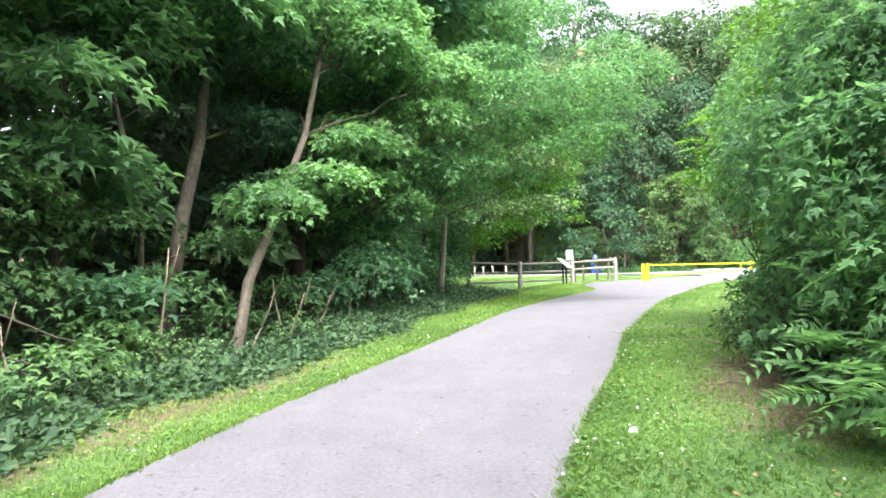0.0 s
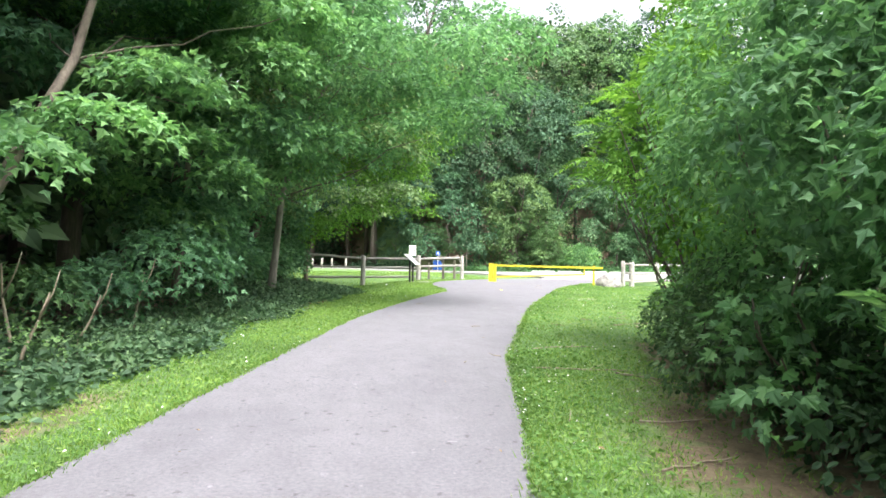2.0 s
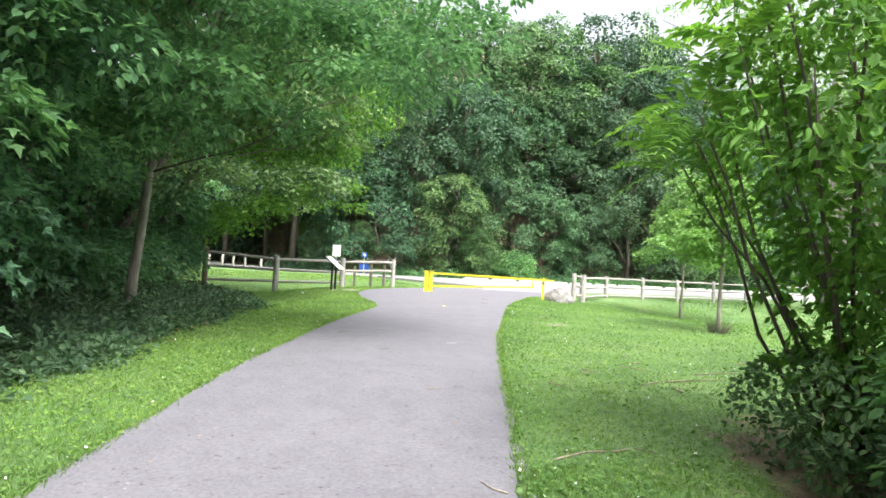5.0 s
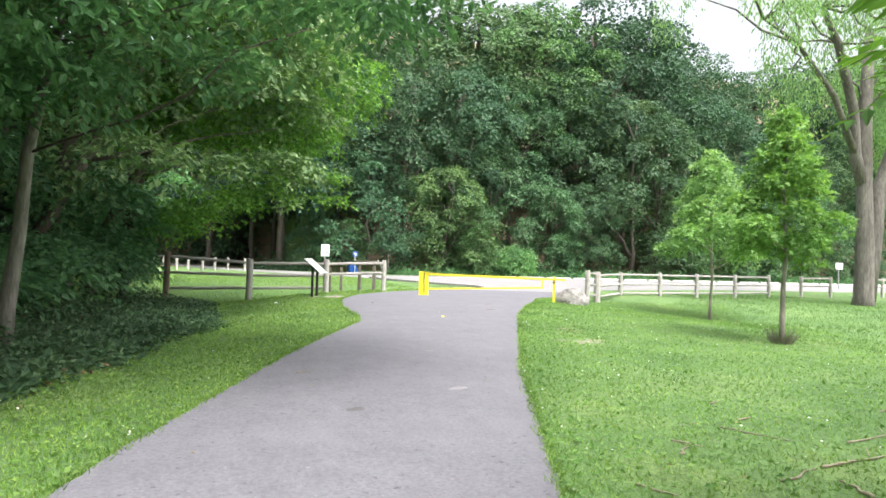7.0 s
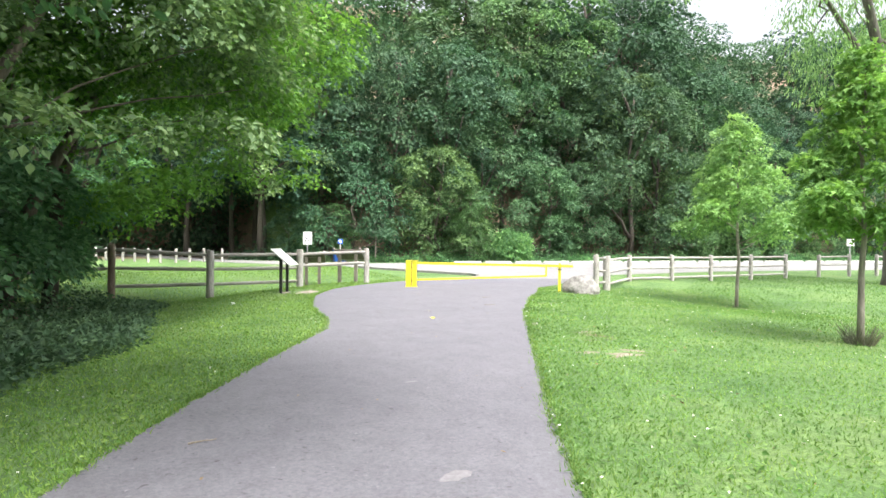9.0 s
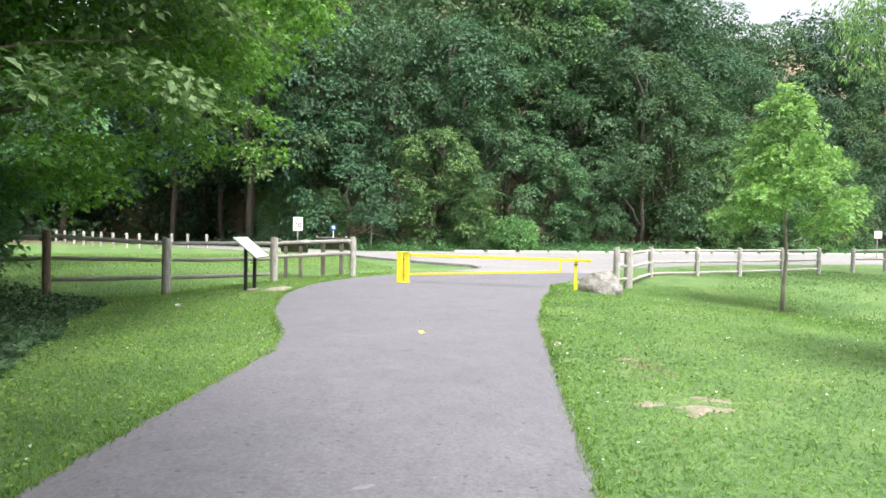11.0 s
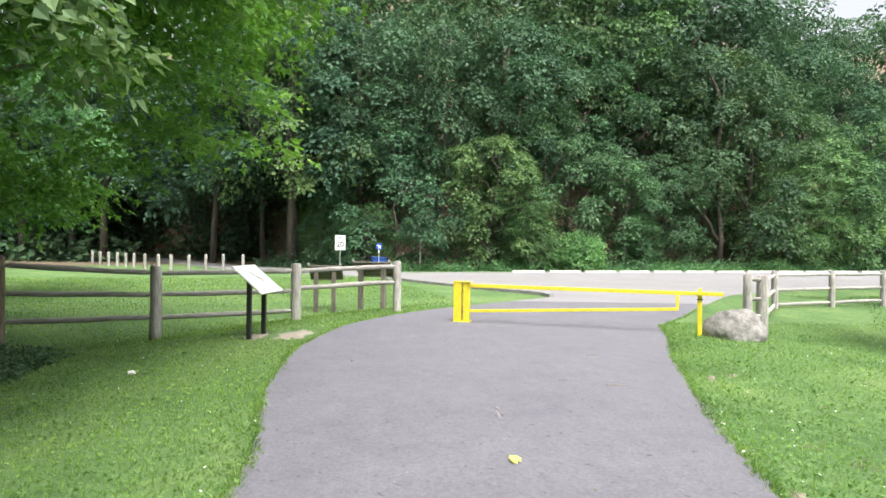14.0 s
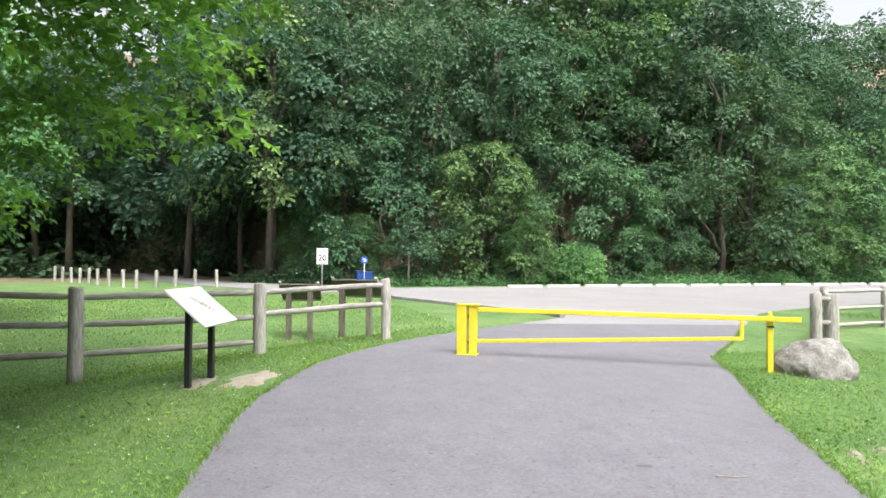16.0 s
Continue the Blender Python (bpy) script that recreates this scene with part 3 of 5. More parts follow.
def far_forest():
    rng = random.Random(5)
    rows = [(60.6, 13, 76, 5.2, 0.70, 1.05, (0, 1, 1, 0)), (65.5, 6, 82, 5.8, 0.90, 1.08, (2, 5, 10, 10, 5, 2, 3)), (73, 1, 94, 6.4, 1.05, 1.2, (9, 9, 10, 9, 5))]
    for k, (y, x0, x1, gap, lo, hi, kinds) in enumerate(rows):
        x = x0
        while x < x1:
            sc = rng.uniform(lo, hi)
            if k == 0 and (17.4 < x < 23.5 or 28.5 < x < 33 or 36 < x < 45):
                x += gap * 0.5
                continue
            if k in (1, 2) and 57 < x < 74:
                sc *= 0.80
            plant(rng.choice(kinds), x + rng.uniform(-1.0, 1.0), y + rng.uniform(-1.0, 1.5), sc, rng.uniform(0, 6.28), rng.uniform(1.0, 1.2))
            x += gap * rng.uniform(0.85, 1.15)
    for x, y, sc, kind in ((20.3, 60.2, 1.0, 6), (22.8, 62.2, 0.75, 1), (30.4, 59.8, 1.0, 8), (32.2, 60.4, 0.55, 8), (39.8, 61.0, 1.0, 7), (43.5, 62.0, 0.9, 7), (53.0, 60.5, 1.1, 1), (34.0, 69.0, 1.2, 5), (41.0, 68.0, 1.36, 2), (46.5, 70.5, 1.25, 2), (29.0, 70.0, 1.2, 3),
                           (6.9, 66.0, 1.05, 3), (11.5, 65.0, 0.95, 10), (4.6, 72.5, 0.95, 2), (-8.2, 75.5, 1.0, 10), (-11.5, 79.5, 1.0, 2), (-13.5, 83, 1.0, 2), (-15, 78.5, 0.9, 5), (-12, 87, 1.1, 5), (-19, 84, 1.0, 4),
                           (-27, 82, 1.1, 4), (0.5, 92, 1.1, 5), (3, 80, 1.1, 10), (9, 76, 1.0, 5), (-21, 66, 0.8, 0), (-25, 57, 0.9, 4), (-24, 48, 0.9, 4), (-20, 40, 0.9, 4), (-16, 57.5, 0.8, 4),
                           (11.6, 61.8, 0.42, 1), (8.8, 64.6, 0.36, 0), (4.5, 85, 0.9, 4), (-13, 92, 1.15, 4), (-12.5, 89, 0.85, 4), (-15.5, 84, 0.8, 4), (1.0, 85.5, 0.75, 4), (-22, 79, 0.9, 4), (-6.3, 92.5, 1.0, 4), (-9.5, 95, 1.1, 4), (-3.5, 97, 1.1, 4), (4.2, 80, 0.6, 4), (-22, 90, 1.15, 4)):
        plant(kind, x, y, sc, x * 0.7, 1.15)


far_forest()


def wood_tree(seed, trunk, radii, lobes, twigs, per, leaf, material, shape, label, bark=None, limbs=True):
    """A tree of the near wood: a crooked trunk, limbs to its leaf masses, and sprays of leaves."""
    rng = np.random.default_rng(seed)
    base = Vector(trunk[0])
    tree = thing("broadleaf_tree", base, label, "tree", "trees beside the footpath")
    rel = [tuple(Vector(p) - base) for p in trunk]
    rel[0] = (rel[0][0], rel[0][1], rel[0][2] - 0.25)
    trunk_part(tree, rel, radii, bark or M_BARK, seed=seed, sides=10)
    L = np.array(lobes, dtype=float)
    L[:, :3] -= np.array(base)
    if limbs:
        R = np.array(rel)
        for k, lb in enumerate(L[:9]):
            want = lb[2] - 0.45 * np.linalg.norm(lb[:2] - R[-1, :2]) - 0.3
            j = int(np.argmin(np.abs(R[1:, 2] - want))) + 1
            trunk_part(tree, bent(R[j], lb[:3] + np.array([0, 0, -0.2 * lb[5]]), 6, 0.10, rng), np.linspace(radii[min(j, len(radii) - 1)] * 0.28, 0.008, 6), M_BARK, "limb", seed + k, 6)
    L[:, 5] *= 0.7
    tips, out = shell_tips(rng, L, twigs, 0.9, 0.3)
    P, U, N, s = sprays(rng, tips, out, per, leaf * 2.1, leaf, 0.5, 1.0, 0.5, 0.4)
    link_mesh("crown", leaves("crown", P, U, N, s, shape), material, tree)
    return tree


def ball(cx, cy, cz, r, n, seed, flat=0.55, small=0.42):
    """Leaf masses spread through a rounded crown."""
    rng = random.Random(seed)
    out = []
    for k in range(n):
        a, u = rng.uniform(0, 6.28), rng.uniform(-1, 1)
        d = r * rng.uniform(0.45, 0.95)
        c = math.sqrt(1 - u * u)
        q = r * rng.uniform(small * 0.7, small * 1.2)
        out.append((cx + d * c * math.cos(a), cy + d * c * math.sin(a), cz + d * u * flat * 1.5, q, q, q * flat))
    return out


def near_wood():
    # two leaning trunks close to the verge and thin ones behind them
    wood_tree(31, [(-2.64, 7.3, -0.35), (-2.69, 8.2, 0.87), (-2.6, 9.0, 1.73), (-2.38, 10.3, 3.42), (-2.2, 11.0, 5.28), (-2.0, 11.4, 7.0)], [0.095, 0.078, 0.066, 0.055, 0.045, 0.03],
              ball(-1.9, 12.2, 5.0, 2.2, 16, 1) + ball(-1.8, 12.6, 2.4, 1.3, 8, 2) + [(-2.5, 8.6, 2.1, 0.7, 0.7, 0.3), (-1.9, 9.8, 2.6, 0.8, 0.7, 0.3), (-1.5, 10.8, 3.4, 0.8, 0.7, 0.3)], 1800, 9, 0.14, M_LEAF_LIFTED, "maple",
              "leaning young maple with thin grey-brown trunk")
    wood_tree(32, [(-4.45, 9.0, -0.45), (-4.28, 9.5, 1.91), (-4.17, 10.0, 3.33), (-4.18, 10.4, 4.95), (-4.05, 10.7, 7.2)], [0.15, 0.12, 0.105, 0.09, 0.06],
              ball(-3.9, 11.6, 6.4, 2.6, 16, 3) + [(-3.7, 6.6, 0.8, 0.6, 0.7, 0.35), (-4.9, 7.2, 2.6, 0.9, 0.9, 0.3), (-3.4, 11.2, 2.6, 0.9, 0.9, 0.4), (-3.6, 11.0, 3.8, 0.9, 0.9, 0.4), (-5.2, 8.0, 4.2, 1.0, 1.0, 0.4), (-3.2, 10.6, 5.2, 1.0, 1.0, 0.4), (-5.6, 9.4, 5.4, 1.0, 1.0, 0.4)], 1900, 10, 0.14, M_LEAF_SHADE, "maple",
              "maple with a smooth grey-brown leaning trunk")
    wood_tree(33, [(-6.2, 9.0, -0.3), (-6.13, 9.0, 0.59), (-6.01, 9.0, 2.75), (-5.99, 9.2, 5.56), (-5.9, 9.3, 7.5)], [0.12, 0.11, 0.09, 0.07, 0.05],
              ball(-5.6, 8.4, 5.8, 2.6, 14, 4) + ball(-5.2, 6.7, 3.0, 1.7, 9, 5), 1500, 9, 0.19, M_LEAF_SHADE, "maple", "slim maple with a straight dark trunk")
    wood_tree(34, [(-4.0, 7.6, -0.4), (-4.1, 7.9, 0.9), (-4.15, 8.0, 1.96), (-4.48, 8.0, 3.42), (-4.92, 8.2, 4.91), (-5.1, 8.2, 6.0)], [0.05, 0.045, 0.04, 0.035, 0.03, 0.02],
              ball(-5.0, 7.4, 5.4, 1.7, 9, 6), 500, 9, 0.18, M_LEAF_LIFTED, "maple", "thin bent sapling in deep shade")
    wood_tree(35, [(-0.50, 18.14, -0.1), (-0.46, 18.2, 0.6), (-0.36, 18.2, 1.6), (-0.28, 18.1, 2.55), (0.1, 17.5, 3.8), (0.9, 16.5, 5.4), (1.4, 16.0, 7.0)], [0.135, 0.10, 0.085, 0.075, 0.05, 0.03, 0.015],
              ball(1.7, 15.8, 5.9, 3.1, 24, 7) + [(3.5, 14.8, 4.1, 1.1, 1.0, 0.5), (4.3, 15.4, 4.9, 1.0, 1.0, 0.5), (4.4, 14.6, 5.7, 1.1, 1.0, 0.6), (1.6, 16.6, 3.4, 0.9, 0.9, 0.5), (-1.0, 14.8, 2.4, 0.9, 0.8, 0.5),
              (0.6, 14.6, 3.4, 0.9, 0.9, 0.5), (0.2, 16.3, 3.1, 0.9, 0.9, 0.6), (-0.8, 16.4, 3.0, 0.9, 0.9, 0.7), (-0.1, 17.3, 3.3, 1.0, 0.9, 0.7), (-0.9, 17.5, 3.5, 1.0, 1.0, 0.8), (0.3, 17.5, 3.8, 0.9, 0.9, 0.6), (0.5, 16.9, 4.2, 1.0, 1.0, 0.8), (-0.4, 13.0, 3.2, 0.9, 0.9, 0.5), (0.0, 16.8, 3.5, 0.9, 0.8, 0.6), (-0.5, 17.0, 2.9, 0.7, 0.6, 0.4), (0.6, 16.0, 4.0, 0.9, 0.8, 0.7)], 2900, 9, 0.125, M_LEAF_LIFTED, "oval", "young ash with a pale curved trunk", M_BARK_GREY)
    wood_tree(36, [(-1.9, 23.6, -0.3), (-1.6, 23.8, 1.5), (-0.8, 24.0, 3.2), (0.2, 24.4, 5.5), (0.4, 24.6, 8.0)], [0.17, 0.14, 0.12, 0.09, 0.05],
              ball(0.9, 24.6, 6.6, 4.0, 34, 8) + [(3.0, 23.6, 3.3, 1.2, 1.2, 0.55), (1.6, 22.0, 3.0, 1.1, 1.1, 0.55), (0.6, 20.6, 2.9, 1.0, 1.0, 0.6), (-0.3, 21.5, 3.2, 1.0, 0.9, 0.7), (-0.9, 21.8, 2.4, 0.9, 0.9, 0.6), (0.3, 21.8, 4.2, 1.0, 1.0, 0.7), (0.5, 22.6, 5.2, 1.0, 1.0, 0.8)], 2700, 10, 0.14, M_LEAF_SOFT, "far",
              "ash with a drooping crown over the footpath")
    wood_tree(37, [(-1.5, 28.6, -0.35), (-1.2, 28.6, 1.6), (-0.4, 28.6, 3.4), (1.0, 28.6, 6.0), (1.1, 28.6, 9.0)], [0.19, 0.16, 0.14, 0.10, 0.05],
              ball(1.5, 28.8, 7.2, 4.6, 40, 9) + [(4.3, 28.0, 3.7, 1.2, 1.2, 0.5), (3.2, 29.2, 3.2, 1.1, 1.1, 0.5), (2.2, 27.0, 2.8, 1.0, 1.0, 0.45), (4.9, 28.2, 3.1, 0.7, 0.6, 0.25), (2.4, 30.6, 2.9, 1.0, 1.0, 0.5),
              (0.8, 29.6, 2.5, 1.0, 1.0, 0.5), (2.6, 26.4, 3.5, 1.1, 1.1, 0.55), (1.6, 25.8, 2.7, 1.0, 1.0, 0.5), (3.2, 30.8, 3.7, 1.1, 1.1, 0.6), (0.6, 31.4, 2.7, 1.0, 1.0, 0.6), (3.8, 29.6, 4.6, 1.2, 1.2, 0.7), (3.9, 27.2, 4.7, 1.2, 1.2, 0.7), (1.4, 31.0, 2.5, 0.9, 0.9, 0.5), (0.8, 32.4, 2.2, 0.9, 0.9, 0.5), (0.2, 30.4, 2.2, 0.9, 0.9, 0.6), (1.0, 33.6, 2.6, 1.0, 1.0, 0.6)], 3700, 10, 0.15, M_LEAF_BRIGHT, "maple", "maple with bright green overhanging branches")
    # the leafy wall that closes the wood's edge
    edge = [(-1.6, 12.2, 1.0, 0.9), (-1.7, 13.4, 1.6, 1.1), (-1.5, 14.6, 1.2, 0.9), (-2.4, 11.2, 0.6, 0.7), (-1.5, 15.6, 2.4, 0.9), (-2.0, 14.4, 3.0, 1.4)]
    wood_tree(38, [(-1.9, 13.6, -0.4), (-1.8, 13.6, 1.0), (-1.7, 13.7, 2.4), (-1.6, 13.8, 4.2)], [0.08, 0.07, 0.055, 0.03],
              [(x, y, z, r, r, r * 0.8) for x, y, z, r in edge] + ball(-1.6, 13.4, 4.6, 2.0, 10, 10), 1500, 9, 0.12, M_LEAF_SHADE, "maple", "bushy young maple leafy to the ground")
    edge = [(-1.5, 20.0, 0.7, 1.0), (-1.4, 21.6, 1.0, 1.1), (-1.2, 23.4, 1.0, 1.2), (-1.1, 25.4, 1.1, 1.3), (-1.0, 27.4, 1.2, 1.3), (-0.9, 29.2, 1.2, 1.1), (-2.2, 21.0, 2.6, 1.5), (-2.2, 25.4, 2.8, 1.8), (-1.2, 31.0, 1.2, 1.1),
            (-1.5, 18.8, 0.8, 0.8), (-1.0, 28.6, 2.4, 1.3), (-0.8, 24.4, 2.4, 1.2), (-0.6, 30.6, 2.2, 1.0)]
    wood_tree(39, [(-2.4, 24.0, -0.4), (-2.4, 24.0, 1.2), (-2.3, 24.1, 3.2), (-2.2, 24.2, 5.0)], [0.10, 0.09, 0.07, 0.04],
              [(x, y, z, r, r, r * 0.85) for x, y, z, r in edge], 2100, 10, 0.16, M_LEAF_SHADE, "far", "dense dark understorey tree at the wood edge")
    edge = [(-3.2, 4.8, 0.25, 0.6), (-3.6, 3.4, 0.3, 0.7), (-4.8, 4.8, 1.2, 0.9), (-4.9, 5.8, 2.0, 1.0), (-5.2, 4.6, 2.9, 1.2), (-3.5, 6.0, 0.3, 0.6), (-6.4, 6.6, 1.4, 1.0), (-6.6, 6.4, 2.6, 1.1)]
    wood_tree(40, [(-5.4, 4.2, -0.4), (-5.3, 4.3, 1.2), (-5.3, 4.4, 3.0), (-5.2, 4.6, 5.5)], [0.08, 0.07, 0.06, 0.03],
              [(x, y, z, r, r, r * 0.45) for x, y, z, r in edge] + ball(-4.8, 4.4, 5.2, 2.2, 12, 12), 1150, 10, 0.10, M_LEAF_MID, "maple", "young maple in deep shade")
    wood_tree(44, [(-4.5, 40.2, -0.3), (-4.2, 40.2, 2.0), (-3.6, 40.1, 4.5), (-2.8, 40.0, 8.0)], [0.2, 0.17, 0.13, 0.06],
              [(-0.8, 39.2, 3.3, 1.1, 1.1, 0.7), (-1.6, 40.0, 2.6, 1.1, 1.1, 0.6), (-0.3, 40.5, 4.5, 1.1, 1.1, 0.7), (-2.3, 39.0, 3.8, 1.2, 1.2, 0.8), (-1.0, 41.0, 5.5, 1.2, 1.2, 0.8), (-3.0, 40.0, 2.4, 1.1, 1.1, 0.6),
               (-3.2, 38.6, 4.9, 1.2, 1.2, 0.8), (-4.4, 39.4, 3.2, 1.2, 1.2, 0.8)] + ball(-2.6, 40.0, 7.4, 3.0, 16, 24), 1100, 9, 0.19, M_LEAF_SHADE, "far", "spreading maple with drooping branches beyond the fence")
    # tall crowns added as the wood's roof, mostly unseen, to shade what's below
    for k, (x, y, z, r) in enumerate(((-5.6, 3.0, 9.4, 2.7),  (-3.6, 16.5, 10.0, 3.4), (-3.4, 23.0, 10.6, 3.4), (-4.6, 29.5, 10.2, 3.2), (-1.6, 13.5, 8.8, 2.7), (-0.6, 18.8, 9.2, 2.8), (0.4, 24.4, 11.0, 3.0), (1.2, 29.6, 11.6, 3.0), (-8.0, 20.0, 10.5, 3.8))):
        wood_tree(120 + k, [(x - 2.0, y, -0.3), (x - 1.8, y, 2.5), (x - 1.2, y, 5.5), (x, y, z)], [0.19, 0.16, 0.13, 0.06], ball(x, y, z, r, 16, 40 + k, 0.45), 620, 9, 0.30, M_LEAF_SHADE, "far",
                  "tall maple crown added to shade the wood", M_BARK_SHADY)
    edge = [(-3.9, 6.8, 0.5, 0.7), (-4.6, 6.2, 0.9, 0.8), (-5.2, 6.6, 1.6, 0.9), (-3.6, 7.6, 0.9, 0.6), (-4.3, 7.4, 1.7, 0.8), (-3.2, 8.4, 0.4, 0.5), (-4.8, 8.2, 2.6, 0.8), (-5.6, 7.6, 3.3, 0.9), (-3.4, 9.6, 1.5, 0.8), (-3.0, 10.4, 0.7, 0.7)]
    wood_tree(43, [(-5.0, 7.4, -0.4), (-4.9, 7.4, 0.8), (-4.9, 7.5, 2.0), (-5.0, 7.6, 3.4)], [0.04, 0.035, 0.03, 0.015],
              [(x, y, z, r, r, r * 0.45) for x, y, z, r in edge], 560, 10, 0.13, M_LEAF_MID, "maple", "low leafy maple among the trunks")
    # the body of the wood behind; negative y: unseen, most added for shade
    rng = random.Random(8)
    for x, y, kind, sc in ((-10.5, 4, 4, 0.8), (-10.5, 10, 4, 0.85), (-8.5, 14.0, 4, 0.8), (-12, 17, 4, 0.9), (-7.5, 19.5, 4, 0.75), (-8, 24.0, 4, 0.85), (-10, 26, 4, 1.0), (-6.8, 29.5, 4, 0.75),
                           (-9.0, 33, 4, 0.9), (-16, 25, 4, 1.1), (-15, 34, 4, 1.0), (-12, -2, 4, 0.9), (-9, -12, 4, 1.0), (-6.8, -4.5, 4, 0.8), (-6.5, -10, 4, 0.85), (5.6, -5.0, 4, 0.8), (5.4, -11, 4, 0.85), (-1.0, -19, 4, 0.9),
                           (-4.8, 33.8, 4, 0.5)):
        plant(kind, x, y, sc, rng.uniform(0, 6.28), 1.15)


near_wood()


# ---- shrubs beside the path ----
def shrub(seed, at, lobes, twigs, per, leaf, material, shape, label, stems=7, lean=0.5):
    rng = np.random.default_rng(seed)
    x, y = at
    sh = thing("shrub", (x, y, drop(x, y)), label, "shrub", "shrubs beside the footpath")
    L = np.array(lobes, dtype=float)
    L[:, :3] -= np.array(sh.location)
    for k in range(stems):
        goal = L[k % len(L), :3]
        p0 = np.array([rng.uniform(-0.35, 0.35), rng.uniform(-0.5, 0.5), -0.15])
        trunk_part(sh, bent(p0, goal + np.array([0, 0, 0.1]), 6, 0.07, rng), np.linspace(0.018, 0.006, 6), M_BARK, "stem", seed + k, 6)
    tips, out = shell_tips(rng, L, twigs, 0.15)
    P, U, N, s = sprays(rng, tips, out, per, leaf * 2.0, leaf, 0.45, 0.6, 0.75, 0.6)
    link_mesh("foliage", leaves("foliage", P, U, N, s, shape), material, sh)
    return sh


def sumac(seed, at, heads, count, length, size, material, label):
    """Stems that end in whorls of feathered leaves."""
    rng = np.random.default_rng(seed)
    x, y = at
    sh = thing("sumac", (x, y, drop(x, y)), label, "shrub", "shrubs beside the footpath")
    H = np.array(heads, dtype=float) - np.array(sh.location)
    for k, h in enumerate(H):
        trunk_part(sh, bent((rng.uniform(-0.2, 0.2), rng.uniform(-0.2, 0.2), -0.1), h, 6, 0.05, rng), np.linspace(0.022, 0.008, 6), M_BARK, "stem", seed + k, 6)
    tips = np.repeat(H, count, axis=0) + rng.normal(scale=0.05, size=(len(H) * count, 3))
    a = rng.uniform(0, 2 * np.pi, len(tips))
    out = np.stack([np.cos(a), np.sin(a), rng.uniform(-0.1, 0.5, len(tips))], 1)
    P, U, N, s = fronds(rng, tips, out, 9, length, size)
    link_mesh("foliage", leaves("foliage", P, U, N, s, "narrow", s * 1.3), material, sh)
    return sh


def right_bank():
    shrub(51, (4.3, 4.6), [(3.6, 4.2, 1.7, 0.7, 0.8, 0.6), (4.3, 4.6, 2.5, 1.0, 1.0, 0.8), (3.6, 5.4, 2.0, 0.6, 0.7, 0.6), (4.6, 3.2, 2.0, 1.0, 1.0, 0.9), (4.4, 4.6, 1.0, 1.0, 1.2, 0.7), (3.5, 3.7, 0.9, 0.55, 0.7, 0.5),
                           (5.0, 4.4, 3.4, 1.0, 1.0, 0.8), (4.2, 5.6, 3.0, 0.7, 0.7, 0.6)], 1600, 9, 0.10, M_LEAF_LIFTED, "maple", "dense dark green shrub overhanging the grass")
    shrub(52, (4.9, 7.2), [(3.9, 6.6, 2.2, 0.6, 0.7, 0.6), (4.5, 7.2, 2.9, 0.9, 1.0, 0.8), (4.6, 7.6, 1.9, 0.8, 0.9, 0.7), (5.2, 7.0, 1.2, 0.9, 1.1, 0.8), (5.0, 8.0, 0.7, 0.7, 0.8, 0.5), (5.2, 6.8, 3.8, 0.9, 0.9, 0.7), (4.3, 6.2, 1.1, 0.6, 0.7, 0.5)],
          1300, 9, 0.085, M_LEAF_LIFTED, "oval", "tall leafy shrub with dark stems")
    shrub(53, (6.1, 9.5), [(4.7, 9.2, 2.6, 0.6, 0.7, 0.6), (5.3, 9.6, 3.3, 0.8, 0.9, 0.8), (5.6, 9.2, 2.0, 0.8, 0.9, 0.8), (5.8, 9.6, 4.2, 0.8, 0.9, 0.7), (5.9, 9.0, 0.8, 0.6, 0.8, 0.6), (6.2, 10.0, 2.8, 0.8, 0.9, 0.9), (5.7, 9.6, 0.6, 0.5, 0.6, 0.4), (5.9, 9.5, 0.7, 0.6, 0.5, 0.5), (5.7, 9.2, 1.3, 0.5, 0.5, 0.4), (5.8, 9.5, 1.6, 0.5, 0.5, 0.5), (6.0, 9.4, 5.0, 0.8, 0.8, 0.6), (5.0, 8.6, 4.4, 0.7, 0.7, 0.5), (5.2, 9.5, 1.9, 0.5, 0.5, 0.4), (5.0, 9.9, 2.3, 0.5, 0.5, 0.4), (5.7, 9.9, 1.2, 0.5, 0.5, 0.4)],
          1250, 9, 0.09, M_LEAF_BRIGHT, "oval", "tall shrub with light green upper leaves")
    shrub(54, (7.2, 6.4), [(7.0, 6.0, 2.6, 1.5, 1.8, 1.3), (7.2, 8.2, 2.4, 1.3, 1.5, 1.3), (6.6, 4.0, 2.6, 1.5, 1.6, 1.3), (7.2, 6.4, 4.0, 1.4, 1.8, 1.0), (7.0, 6.0, 1.0, 1.6, 2.4, 0.9), (6.4, 1.6, 2.2, 1.5, 1.5, 1.4)],
          1150, 9, 0.17, M_LEAF_LIFTED, "far", "dark thicket behind the shrubs")
    wood_tree(41, [(6.6, 4.6, -0.3), (6.5, 4.6, 1.4), (6.3, 4.5, 3.2), (6.2, 4.4, 5.5)], [0.11, 0.10, 0.08, 0.04],
              ball(6.0, 4.2, 5.0, 2.3, 16, 21) + ball(6.6, 2.0, 4.2, 2.0, 9, 22), 760, 10, 0.15, M_LEAF_SOFT, "maple", "broad maple above the thicket on the bank")
    wood_tree(42, [(8.2, 7.6, -0.3), (8.1, 7.5, 1.4), (8.0, 7.4, 3.2), (7.8, 7.2, 6.0)], [0.13, 0.11, 0.09, 0.04],
              ball(7.8, 6.6, 5.2, 2.1, 12, 23), 420, 10, 0.16, M_LEAF_LIFTED, "oval", "dark tree at the back of the thicket")
